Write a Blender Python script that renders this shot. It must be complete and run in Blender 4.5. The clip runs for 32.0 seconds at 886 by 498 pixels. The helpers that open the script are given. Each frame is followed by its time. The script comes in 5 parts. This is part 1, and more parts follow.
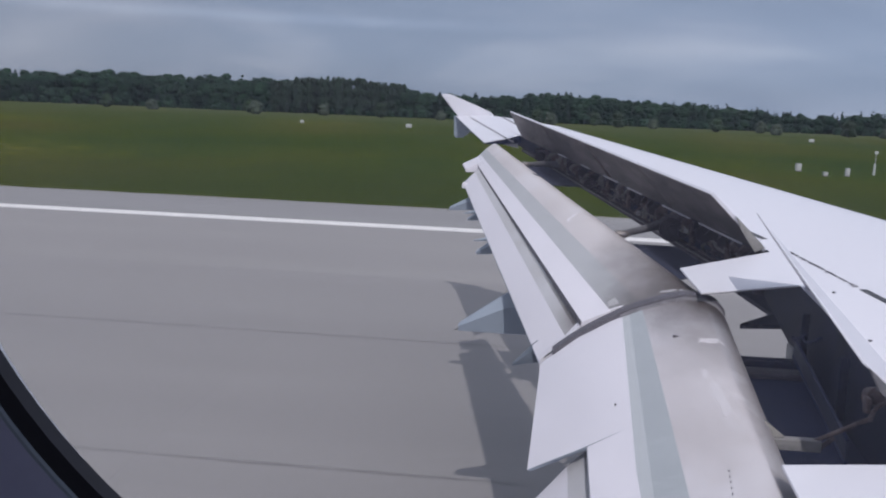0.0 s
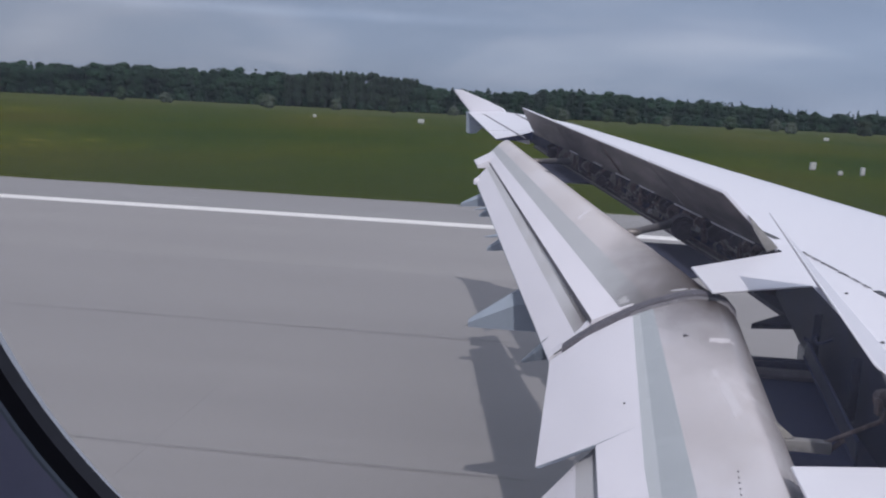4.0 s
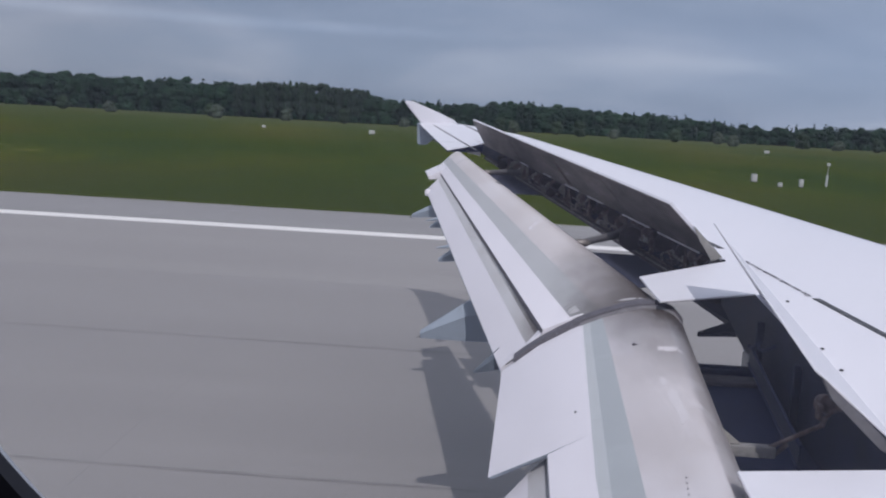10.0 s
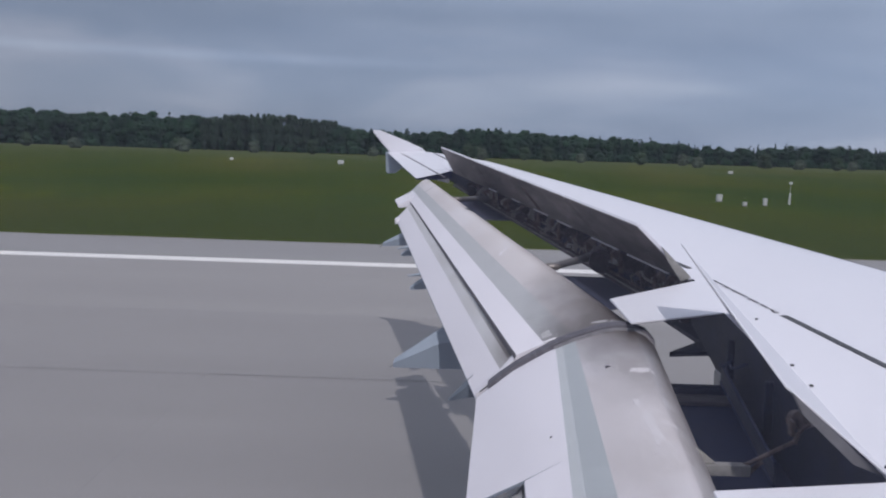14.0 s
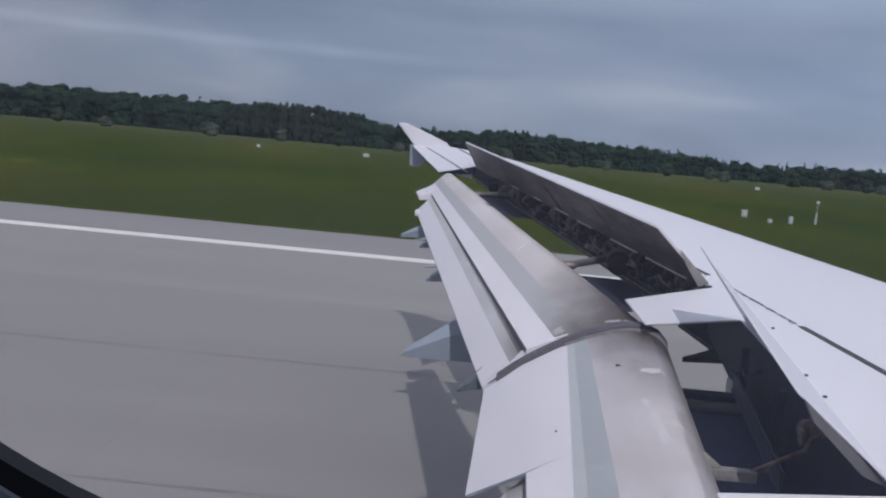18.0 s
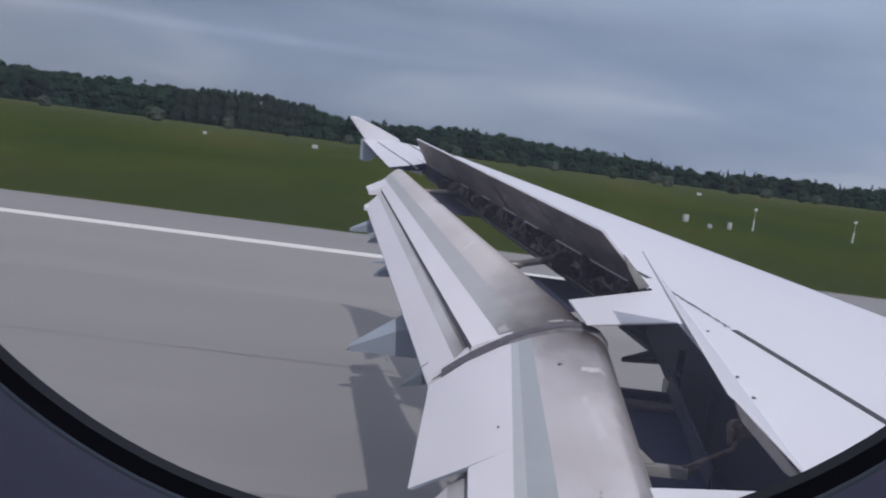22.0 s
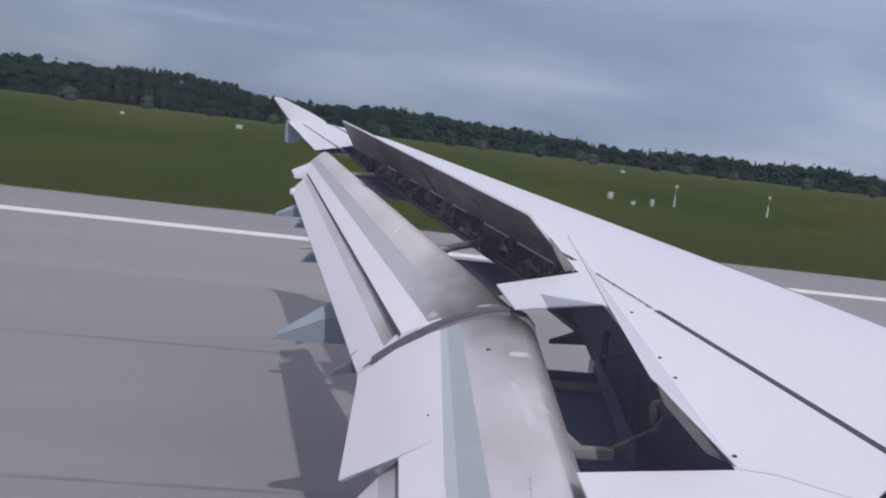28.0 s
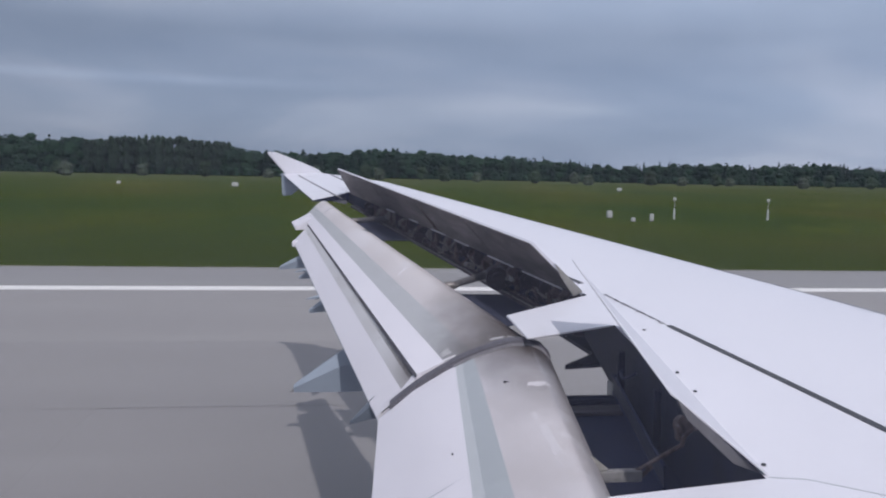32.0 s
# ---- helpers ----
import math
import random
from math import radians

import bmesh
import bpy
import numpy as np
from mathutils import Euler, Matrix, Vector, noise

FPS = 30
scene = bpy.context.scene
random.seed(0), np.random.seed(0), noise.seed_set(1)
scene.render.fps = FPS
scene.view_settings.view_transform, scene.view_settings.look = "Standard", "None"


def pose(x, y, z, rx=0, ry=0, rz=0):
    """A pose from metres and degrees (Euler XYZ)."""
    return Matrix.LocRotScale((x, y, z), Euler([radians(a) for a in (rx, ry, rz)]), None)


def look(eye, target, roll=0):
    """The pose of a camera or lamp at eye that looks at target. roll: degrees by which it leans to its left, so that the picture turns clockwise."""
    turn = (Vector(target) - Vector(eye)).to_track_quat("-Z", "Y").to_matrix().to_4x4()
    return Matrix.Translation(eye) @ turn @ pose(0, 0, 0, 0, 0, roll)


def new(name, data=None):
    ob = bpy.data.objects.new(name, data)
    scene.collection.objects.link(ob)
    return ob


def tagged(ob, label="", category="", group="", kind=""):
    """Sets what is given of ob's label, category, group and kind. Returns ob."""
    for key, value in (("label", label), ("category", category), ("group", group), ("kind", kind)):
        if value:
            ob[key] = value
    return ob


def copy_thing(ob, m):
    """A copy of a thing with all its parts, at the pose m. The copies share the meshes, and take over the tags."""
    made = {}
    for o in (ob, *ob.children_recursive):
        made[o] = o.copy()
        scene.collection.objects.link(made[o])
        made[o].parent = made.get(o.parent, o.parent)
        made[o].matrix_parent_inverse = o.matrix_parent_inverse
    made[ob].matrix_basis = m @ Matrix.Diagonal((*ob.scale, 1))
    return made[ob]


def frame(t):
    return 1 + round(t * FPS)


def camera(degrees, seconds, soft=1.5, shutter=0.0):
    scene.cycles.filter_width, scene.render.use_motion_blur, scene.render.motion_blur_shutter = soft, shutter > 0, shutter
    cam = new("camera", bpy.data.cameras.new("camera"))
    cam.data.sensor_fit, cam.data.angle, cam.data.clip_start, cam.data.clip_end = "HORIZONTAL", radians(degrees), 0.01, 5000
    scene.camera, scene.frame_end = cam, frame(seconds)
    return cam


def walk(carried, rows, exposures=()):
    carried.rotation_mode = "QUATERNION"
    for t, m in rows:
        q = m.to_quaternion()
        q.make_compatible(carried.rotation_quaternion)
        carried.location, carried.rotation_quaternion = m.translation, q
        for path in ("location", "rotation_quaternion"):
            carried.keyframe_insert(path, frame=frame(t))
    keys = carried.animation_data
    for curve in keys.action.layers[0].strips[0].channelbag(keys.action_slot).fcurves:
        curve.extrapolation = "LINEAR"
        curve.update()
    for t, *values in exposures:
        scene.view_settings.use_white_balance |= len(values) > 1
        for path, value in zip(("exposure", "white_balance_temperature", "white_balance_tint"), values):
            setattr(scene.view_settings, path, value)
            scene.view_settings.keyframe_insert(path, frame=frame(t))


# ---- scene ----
# An airliner rolls out after landing: the wing is seen from a cabin window behind it.
# Aircraft axes: x forward, y outboard to port, z up. The aircraft stands slightly nose-up on its wheels.
AC = Matrix.Translation((0, 0, 0.374)) @ Matrix.Rotation(radians(-2.51), 4, "Z") @ Matrix.Rotation(radians(-1.094), 4, "Y") @ Matrix.Rotation(radians(-0.42), 4, "X")

# ---- camera and walk: seconds, x, y, z, yaw towards the nose, pitch, lean ----
PATH = [
    (0.0, -1.4275, 1.7272, 3.8614, -8.071, -9.361, 1.263),
    (0.5, -1.4197, 1.7231, 3.8576, -8.340, -10.353, 1.204),
    (1.0, -1.4209, 1.7250, 3.8639, -8.718, -9.975, 1.444),
    (1.5, -1.4271, 1.7260, 3.8701, -8.707, -9.056, 1.423),
    (2.0, -1.4262, 1.7309, 3.8693, -8.666, -9.088, 1.134),
    (2.5, -1.4254, 1.7298, 3.8685, -8.764, -10.240, 1.464),
    (3.0, -1.4186, 1.7277, 3.8657, -8.832, -10.432, 1.424),
    (3.5, -1.4265, 1.7288, 3.8668, -8.743, -9.943, 1.873),
    (5.5, -1.4162, 1.7163, 3.8659, -9.375, -9.364, 0.717),
    (6.0, -1.4251, 1.7334, 3.8520, -8.636, -8.494, 0.915),
    (6.5, -1.4260, 1.7375, 3.8480, -8.597, -8.764, 1.414),
    (7.0, -1.4280, 1.7377, 3.8560, -8.717, -9.404, 1.483),
    (7.5, -1.4249, 1.7378, 3.8531, -8.928, -9.505, 1.401),
    (8.0, -1.4258, 1.7319, 3.8651, -8.638, -8.795, 1.439),
    (8.5, -1.4296, 1.7376, 3.8680, -6.551, -8.773, -0.534),
    (9.0, -1.4253, 1.7253, 3.8699, -6.313, -8.871, 2.124),
    (9.5, -1.4241, 1.7251, 3.8698, -5.856, -9.050, 1.551),
    (10.0, -1.4269, 1.7288, 3.8657, -5.299, -8.778, 2.059),
    (10.5, -1.4186, 1.7195, 3.8657, -5.641, -8.146, 2.016),
    (11.0, -1.4114, 1.7273, 3.8586, -5.204, -9.145, -0.686),
    (11.5, -1.4008, 1.7259, 3.8486, -4.365, -8.758, -1.009),
    (12.0, -1.4002, 1.7055, 3.8276, -5.256, -8.300, -2.827),
    (12.5, -1.4138, 1.6979, 3.8426, -3.713, -7.359, -1.078),
    (13.0, -1.4194, 1.7013, 3.8626, -2.603, -6.585, 1.092),
    (13.5, -1.4272, 1.7005, 3.8606, -3.377, -6.287, 1.168),
    (14.0, -1.4200, 1.7368, 3.8657, -3.261, -6.719, 0.712),
    (14.5, -1.3952, 1.7446, 3.8547, -3.439, -6.409, -2.105),
    (16.5, -1.4051, 1.7361, 3.8410, -2.233, -5.082, 1.324),
    (17.0, -1.4083, 1.7360, 3.8071, -1.881, -5.452, 0.847),
    (17.5, -1.4154, 1.7629, 3.8051, -2.750, -5.773, 4.698),
    (18.0, -1.3975, 1.7559, 3.8012, -4.708, -6.864, 4.050),
    (18.5, -1.3986, 1.7519, 3.7932, -5.137, -6.335, 4.301),
    (19.0, -1.3987, 1.7768, 3.7983, -5.195, -7.926, 6.852),
    (19.5, -1.4069, 1.7348, 3.8123, -3.046, -5.525, 5.573),
    (20.0, -1.3900, 1.7198, 3.8073, -2.725, -4.645, 4.444),
    (20.5, -1.3915, 1.7363, 3.8028, -3.148, -5.900, 5.202),
    (21.0, -1.3940, 1.7317, 3.8134, -2.882, -6.814, 6.960),
    (21.5, -1.4041, 1.7080, 3.8134, -1.654, -6.113, 6.691),
    (22.0, -1.4093, 1.6953, 3.8184, -0.775, -6.852, 6.272),
    (22.5, -1.4190, 1.7075, 3.8194, -0.316, -8.865, 5.910),
    (23.0, -1.4187, 1.7087, 3.8275, 0.602, -9.117, 6.360),
    (23.5, -1.4100, 1.7157, 3.8335, 1.488, -7.576, 6.265),
    (24.0, -1.3834, 1.7147, 3.8435, 2.416, -7.976, 6.640),
    (24.5, -1.3730, 1.7161, 3.8466, 3.101, -8.377, 6.719),
    (25.0, -1.3616, 1.7095, 3.8478, 2.357, -7.388, 7.608),
    (25.5, -1.3786, 1.6970, 3.8570, 2.678, -7.451, 7.156),
    (26.0, -1.3797, 1.7044, 3.8553, 3.009, -8.344, 8.134),
    (26.5, -1.3984, 1.7050, 3.8615, 3.686, -8.237, 8.857),
    (28.5, -1.3993, 1.7302, 3.8586, 4.195, -7.627, 4.898),
    (29.0, -1.3991, 1.7288, 3.8539, 3.252, -7.390, 4.800),
    (29.5, -1.4010, 1.7296, 3.8597, 2.861, -6.557, 5.151),
    (30.0, -1.4209, 1.7275, 3.8674, 4.390, -4.635, 5.202),
    (30.5, -1.4208, 1.7093, 3.8772, 4.489, -3.991, 2.733),
    (31.0, -1.3977, 1.7072, 3.8669, 3.938, -4.768, 0.095),
    (31.5, -1.4016, 1.6950, 3.8747, 3.727, -4.376, -0.213),
    (32.0, -1.4085, 1.7019, 3.8745, 4.106, -5.205, 0.045),
]
cam = camera(59.1, 32.0, soft=2.05)


def gaze(x, y, z, yaw, pitch, lean):
    a, b = radians(yaw), radians(pitch)
    eye = Vector((x, y, z))
    return AC @ look(eye, eye + Vector((math.sin(a) * math.cos(b), math.cos(a) * math.cos(b), math.sin(b))), lean)


walk(cam, [(row[0], gaze(*row[1:])) for row in PATH], exposures=[(0.0, 0.03, 6230.0, 11.5), (14.5, -0.04, 6230.0, 11.5), (17.0, -0.16, 6230.0, 11.5), (22.0, -0.12, 6230.0, 11.5), (26.0, -0.04, 6230.0, 11.5), (30.0, 0.03, 6230.0, 11.5), (32.0, 0.03, 6230.0, 11.5)])

# ---- sky and sun ----
SUN_WAY = Vector((-0.04, 0.84, -1.0)).normalized()
world = bpy.data.worlds.new("overcast_sky")
scene.world = world
world.use_nodes = True


def build_sky():
    nt = world.node_tree
    nt.nodes.clear()
    N, L = nt.nodes.new, nt.links.new
    out, bg = N("ShaderNodeOutputWorld"), N("ShaderNodeBackground")
    sky = N("ShaderNodeTexSky")
    sky.sky_type, sky.sun_disc = "NISHITA", False
    sky.sun_elevation, sky.sun_rotation = math.asin(-SUN_WAY.z), math.atan2(-SUN_WAY.x, -SUN_WAY.y)
    co = N("ShaderNodeTexCoord")
    sep = N("ShaderNodeSeparateXYZ")
    L(co.outputs["Generated"], sep.inputs[0])
    # a flat cloud deck: directions are spread over a plane overhead
    lift = N("ShaderNodeMath")
    lift.operation = "MAXIMUM"
    L(sep.outputs["Z"], lift.inputs[0])
    lift.inputs[1].default_value = 0.0
    add = N("ShaderNodeMath")
    add.operation = "ADD"
    L(lift.outputs[0], add.inputs[0])
    add.inputs[1].default_value = 0.30
    flat = []
    for axis in "XY":
        d = N("ShaderNodeMath")
        d.operation = "DIVIDE"
        L(sep.outputs[axis], d.inputs[0])
        L(add.outputs[0], d.inputs[1])
        flat.append(d)
    deck = N("ShaderNodeCombineXYZ")
    L(flat[0].outputs[0], deck.inputs[0])
    L(flat[1].outputs[0], deck.inputs[1])
    stretch = N("ShaderNodeVectorMath")
    stretch.operation = "MULTIPLY"
    stretch.inputs[1].default_value = (0.75, 1.05, 1.0)
    L(deck.outputs[0], stretch.inputs[0])
    big = N("ShaderNodeTexNoise")
    big.inputs["Scale"].default_value, big.inputs["Detail"].default_value = 1.05, 3.5
    big.inputs["Roughness"].default_value, big.inputs["Distortion"].default_value = 0.48, 0.3
    L(stretch.outputs[0], big.inputs["Vector"])
    ramp = N("ShaderNodeValToRGB")
    e = ramp.color_ramp.elements
    e[0].position, e[0].color = 0.30, (0.205, 0.262, 0.375, 1)
    e[1].position, e[1].color = 0.72, (0.50, 0.53, 0.63, 1)
    mid = ramp.color_ramp.elements.new(0.5)
    mid.color = (0.280, 0.338, 0.455, 1)
    L(big.outputs["Fac"], ramp.inputs["Fac"])
    # long level bands low in the deck, and one thin bright wisp
    band_co = N("ShaderNodeVectorMath")
    band_co.operation = "MULTIPLY"
    band_co.inputs[1].default_value = (1.4, 1.4, 8.0)
    L(co.outputs["Generated"], band_co.inputs[0])
    band = N("ShaderNodeTexNoise")
    band.inputs["Scale"].default_value, band.inputs["Detail"].default_value = 1.3, 4.0
    band.inputs["Roughness"].default_value = 0.55
    L(band_co.outputs[0], band.inputs["Vector"])
    band_gain = N("ShaderNodeMapRange")
    band_gain.inputs["From Min"].default_value, band_gain.inputs["From Max"].default_value = 0.32, 0.70
    band_gain.inputs["To Min"].default_value, band_gain.inputs["To Max"].default_value = 0.93, 1.07
    L(band.outputs["Fac"], band_gain.inputs["Value"])
    drift = N("ShaderNodeMath")
    drift.operation = "MULTIPLY_ADD"
    drift.inputs[1].default_value = 0.022
    L(big.outputs["Fac"], drift.inputs[0])
    L(sep.outputs["Z"], drift.inputs[2])
    off_wisp = N("ShaderNodeMath")
    off_wisp.operation = "SUBTRACT"
    off_wisp.inputs[1].default_value = 0.116
    L(drift.outputs[0], off_wisp.inputs[0])
    away = N("ShaderNodeMath")
    away.operation = "ABSOLUTE"
    L(off_wisp.outputs[0], away.inputs[0])
    wisp = N("ShaderNodeMapRange")
    wisp.interpolation_type = "SMOOTHSTEP"
    wisp.inputs["From Min"].default_value, wisp.inputs["From Max"].default_value = 0.0, 0.010
    wisp.inputs["To Min"].default_value, wisp.inputs["To Max"].default_value = 0.16, 0.0
    L(away.outputs[0], wisp.inputs["Value"])
    ends = N("ShaderNodeMapRange")
    ends.interpolation_type = "SMOOTHSTEP"
    ends.inputs["From Min"].default_value, ends.inputs["From Max"].default_value = -0.22, 0.10
    ends.inputs["To Min"].default_value, ends.inputs["To Max"].default_value = 1.0, 0.0
    L(sep.outputs["X"], ends.inputs["Value"])
    streak = N("ShaderNodeMath")
    streak.operation = "MULTIPLY"
    L(wisp.outputs[0], streak.inputs[0])
    L(ends.outputs[0], streak.inputs[1])
    gain = N("ShaderNodeMath")
    gain.operation = "ADD"
    L(band_gain.outputs[0], gain.inputs[0])
    L(streak.outputs[0], gain.inputs[1])
    banded = N("ShaderNodeVectorMath")
    banded.operation = "SCALE"
    L(ramp.outputs[0], banded.inputs[0])
    L(gain.outputs[0], banded.inputs["Scale"])
    # the deck thins and brightens overhead
    thin = N("ShaderNodeValToRGB")
    stops = thin.color_ramp.elements
    stops[0].position, stops[0].color = 0.13, (0.40, 0.40, 0.40, 1)
    stops[1].position, stops[1].color = 0.80, (0.92, 0.808, 0.688, 1)
    for place, shade in ((0.165, (0.42, 0.415, 0.405, 1)), (0.205, (0.60, 0.575, 0.54, 1)), (0.28, (0.60, 0.575, 0.54, 1))):
        stops.new(place).color = shade
    L(sep.outputs["Z"], thin.inputs["Fac"])
    lifted = N("ShaderNodeVectorMath")
    lifted.operation = "SCALE"
    lifted.inputs["Scale"].default_value = 2.5
    L(thin.outputs[0], lifted.inputs[0])
    bright = N("ShaderNodeVectorMath")
    bright.operation = "MULTIPLY"
    L(banded.outputs[0], bright.inputs[0])
    L(lifted.outputs[0], bright.inputs[1])
    # and it is thinner towards the nose
    side = N("ShaderNodeMapRange")
    side.inputs["From Min"].default_value, side.inputs["From Max"].default_value = -0.65, 0.65
    side.inputs["To Min"].default_value, side.inputs["To Max"].default_value = 0.70, 1.16
    L(sep.outputs["X"], side.inputs["Value"])
    lit = N("ShaderNodeVectorMath")
    lit.operation = "SCALE"
    L(bright.outputs[0], lit.inputs[0])
    L(side.outputs[0], lit.inputs["Scale"])
    dim = N("ShaderNodeVectorMath")
    dim.operation = "SCALE"
    dim.inputs["Scale"].default_value = 0.06
    L(sky.outputs[0], dim.inputs[0])
    mix = N("ShaderNodeMix")
    mix.data_type = "RGBA"
    mix.inputs["Factor"].default_value = 0.88
    L(dim.outputs[0], mix.inputs["A"])
    L(lit.outputs[0], mix.inputs["B"])
    L(mix.outputs["Result"], bg.inputs["Color"])
    bg.inputs["Strength"].default_value = 1.0
    L(bg.outputs[0], out.inputs[0])


build_sky()
sun = new("sun", bpy.data.lights.new("sun", "SUN"))
sun.data.energy, sun.data.angle, sun.data.color = 1.86, radians(0.8), (1.0, 0.955, 0.925)
sun.matrix_world = look(Vector((0, 0, 60)) - SUN_WAY * 60, Vector((0, 0, 60)))

# ---- materials ----


def material(name, color, rough=0.5, metal=0.0, vary=0.12, scale=3.0, fine=60.0, bump=0.02, stretch=(1, 1, 1), tint=None, island=0.0, rand=0.0, spread=0.5, world=False):
    """Grain and stains at two scales, in metres, on one base colour; tint is the colour of the stains."""
    m = bpy.data.materials.new(name)
    m.use_nodes = True
    nt = m.node_tree
    N, L = nt.nodes.new, nt.links.new
    b = nt.nodes["Principled BSDF"]
    b.inputs["Roughness"].default_value, b.inputs["Metallic"].default_value = rough, metal
    co, st = N("ShaderNodeTexCoord"), N("ShaderNodeVectorMath")
    st.operation = "MULTIPLY"
    st.inputs[1].default_value = stretch
    place = N("ShaderNodeNewGeometry").outputs["Position"] if world else co.outputs["Object"]
    L(place, st.inputs[0])
    n1, n2 = N("ShaderNodeTexNoise"), N("ShaderNodeTexNoise")
    n1.inputs["Scale"].default_value, n1.inputs["Detail"].default_value = scale, 5.0
    n2.inputs["Scale"].default_value, n2.inputs["Detail"].default_value = fine, 3.0
    L(st.outputs[0], n1.inputs["Vector"])
    L(st.outputs[0], n2.inputs["Vector"])
    other = tint or tuple(c * (1 - vary) for c in color)
    r = N("ShaderNodeValToRGB")
    r.color_ramp.elements[0].position, r.color_ramp.elements[0].color = 0.5 - spread / 2, (*other, 1)
    r.color_ramp.elements[1].position, r.color_ramp.elements[1].color = 0.5 + spread / 2, (*color, 1)
    L(n1.outputs["Fac"], r.inputs["Fac"])
    g = N("ShaderNodeMapRange")
    g.inputs["From Min"].default_value, g.inputs["From Max"].default_value = 0.25, 0.75
    g.inputs["To Min"].default_value, g.inputs["To Max"].default_value = 1 - vary * 0.6, 1 + vary * 0.4
    L(n2.outputs["Fac"], g.inputs["Value"])
    last = g.outputs[0]
    for share, node, socket in ((island, "ShaderNodeNewGeometry", "Random Per Island"), (rand, "ShaderNodeObjectInfo", "Random")):
        if share:
            s, k, mul = N(node), N("ShaderNodeMapRange"), N("ShaderNodeMath")
            k.inputs["To Min"].default_value, k.inputs["To Max"].default_value = 1 - share, 1 + share
            L(s.outputs[socket], k.inputs["Value"])
            mul.operation = "MULTIPLY"
            L(last, mul.inputs[0])
            L(k.outputs[0], mul.inputs[1])
            last = mul.outputs[0]
    sc = N("ShaderNodeVectorMath")
    sc.operation = "SCALE"
    L(r.outputs[0], sc.inputs[0])
    L(last, sc.inputs["Scale"])
    L(sc.outputs[0], b.inputs["Base Color"])
    if bump:
        bp = N("ShaderNodeBump")
        bp.inputs["Strength"].default_value, bp.inputs["Distance"].default_value = min(1.0, bump * 10), bump
        L(n2.outputs["Fac"], bp.inputs["Height"])
        L(bp.outputs[0], b.inputs["Normal"])
    return m


M_WHITE = material("white_aircraft_paint", (0.765, 0.750, 0.800), 0.38, vary=0.05, scale=1.2, fine=9, bump=0.0, spread=0.7)
M_FLAPWHITE = material("flap_white_paint", (0.815, 0.782, 0.832), 0.42, vary=0.07, scale=2.2, fine=14, bump=0.0, stretch=(1.5, 0.5, 1))
M_BAND = material("flap_grey_band", (0.43, 0.455, 0.475), 0.45, vary=0.12, scale=4, fine=30, bump=0.0, stretch=(0.6, 2.5, 1))
M_BARE = material("flap_weathered_metal", (0.690, 0.640, 0.640), 0.45, metal=0.08, tint=(0.585, 0.535, 0.528), vary=0.07, scale=1.5, fine=22, bump=0.0, stretch=(1.3, 0.8, 1), spread=0.34)
M_BAREIN = material("inner_flap_weathered_metal", (0.665, 0.622, 0.636), 0.45, metal=0.08, tint=(0.565, 0.522, 0.524), vary=0.07, scale=1.5, fine=22, bump=0.0, stretch=(1.3, 0.8, 1), spread=0.34)
M_OUTBAND = material("outer_flap_grey_band", (0.485, 0.485, 0.495), 0.45, vary=0.10, scale=3, fine=30, bump=0.0, stretch=(0.6, 2.0, 1))
M_PALEBAND = material("flap_pale_grey_band", (0.54, 0.56, 0.575), 0.45, vary=0.10, scale=4, fine=30, bump=0.0, stretch=(0.6, 2.5, 1))
M_STAIN = material("tab_pale_stain", (0.62, 0.61, 0.63), 0.45, vary=0.10, scale=2.5, fine=30, bump=0.0, stretch=(0.6, 0.8, 1), tint=(0.52, 0.50, 0.50), spread=0.4)
M_SEALPALE = material("pale_seal_edge", (0.26, 0.25, 0.265), 0.55, vary=0.35, scale=16, fine=60, bump=0.001)
M_TAB = material("tab_stained_band", (0.44, 0.44, 0.455), 0.5, vary=0.15, scale=3, fine=30, bump=0.0, stretch=(0.7, 0.8, 1), tint=(0.34, 0.32, 0.31), spread=0.4)
M_GRIME = material("oily_brown_metal", (0.215, 0.158, 0.145), 0.5, metal=0.2, tint=(0.040, 0.028, 0.028), spread=0.35, vary=0.4, scale=13, fine=60, bump=0.002)
M_RIB = material("spoiler_rib_grey", (0.15, 0.145, 0.155), 0.6, vary=0.2, scale=6, fine=30, bump=0.001)
M_ARM = material("drive_arm_paint", (0.30, 0.29, 0.285), 0.5, vary=0.3, scale=8, fine=40, bump=0.001)
M_NOSE = material("flap_nose_metal", (0.63, 0.592, 0.60), 0.38, metal=0.3, vary=0.15, scale=5, fine=30, bump=0.0)


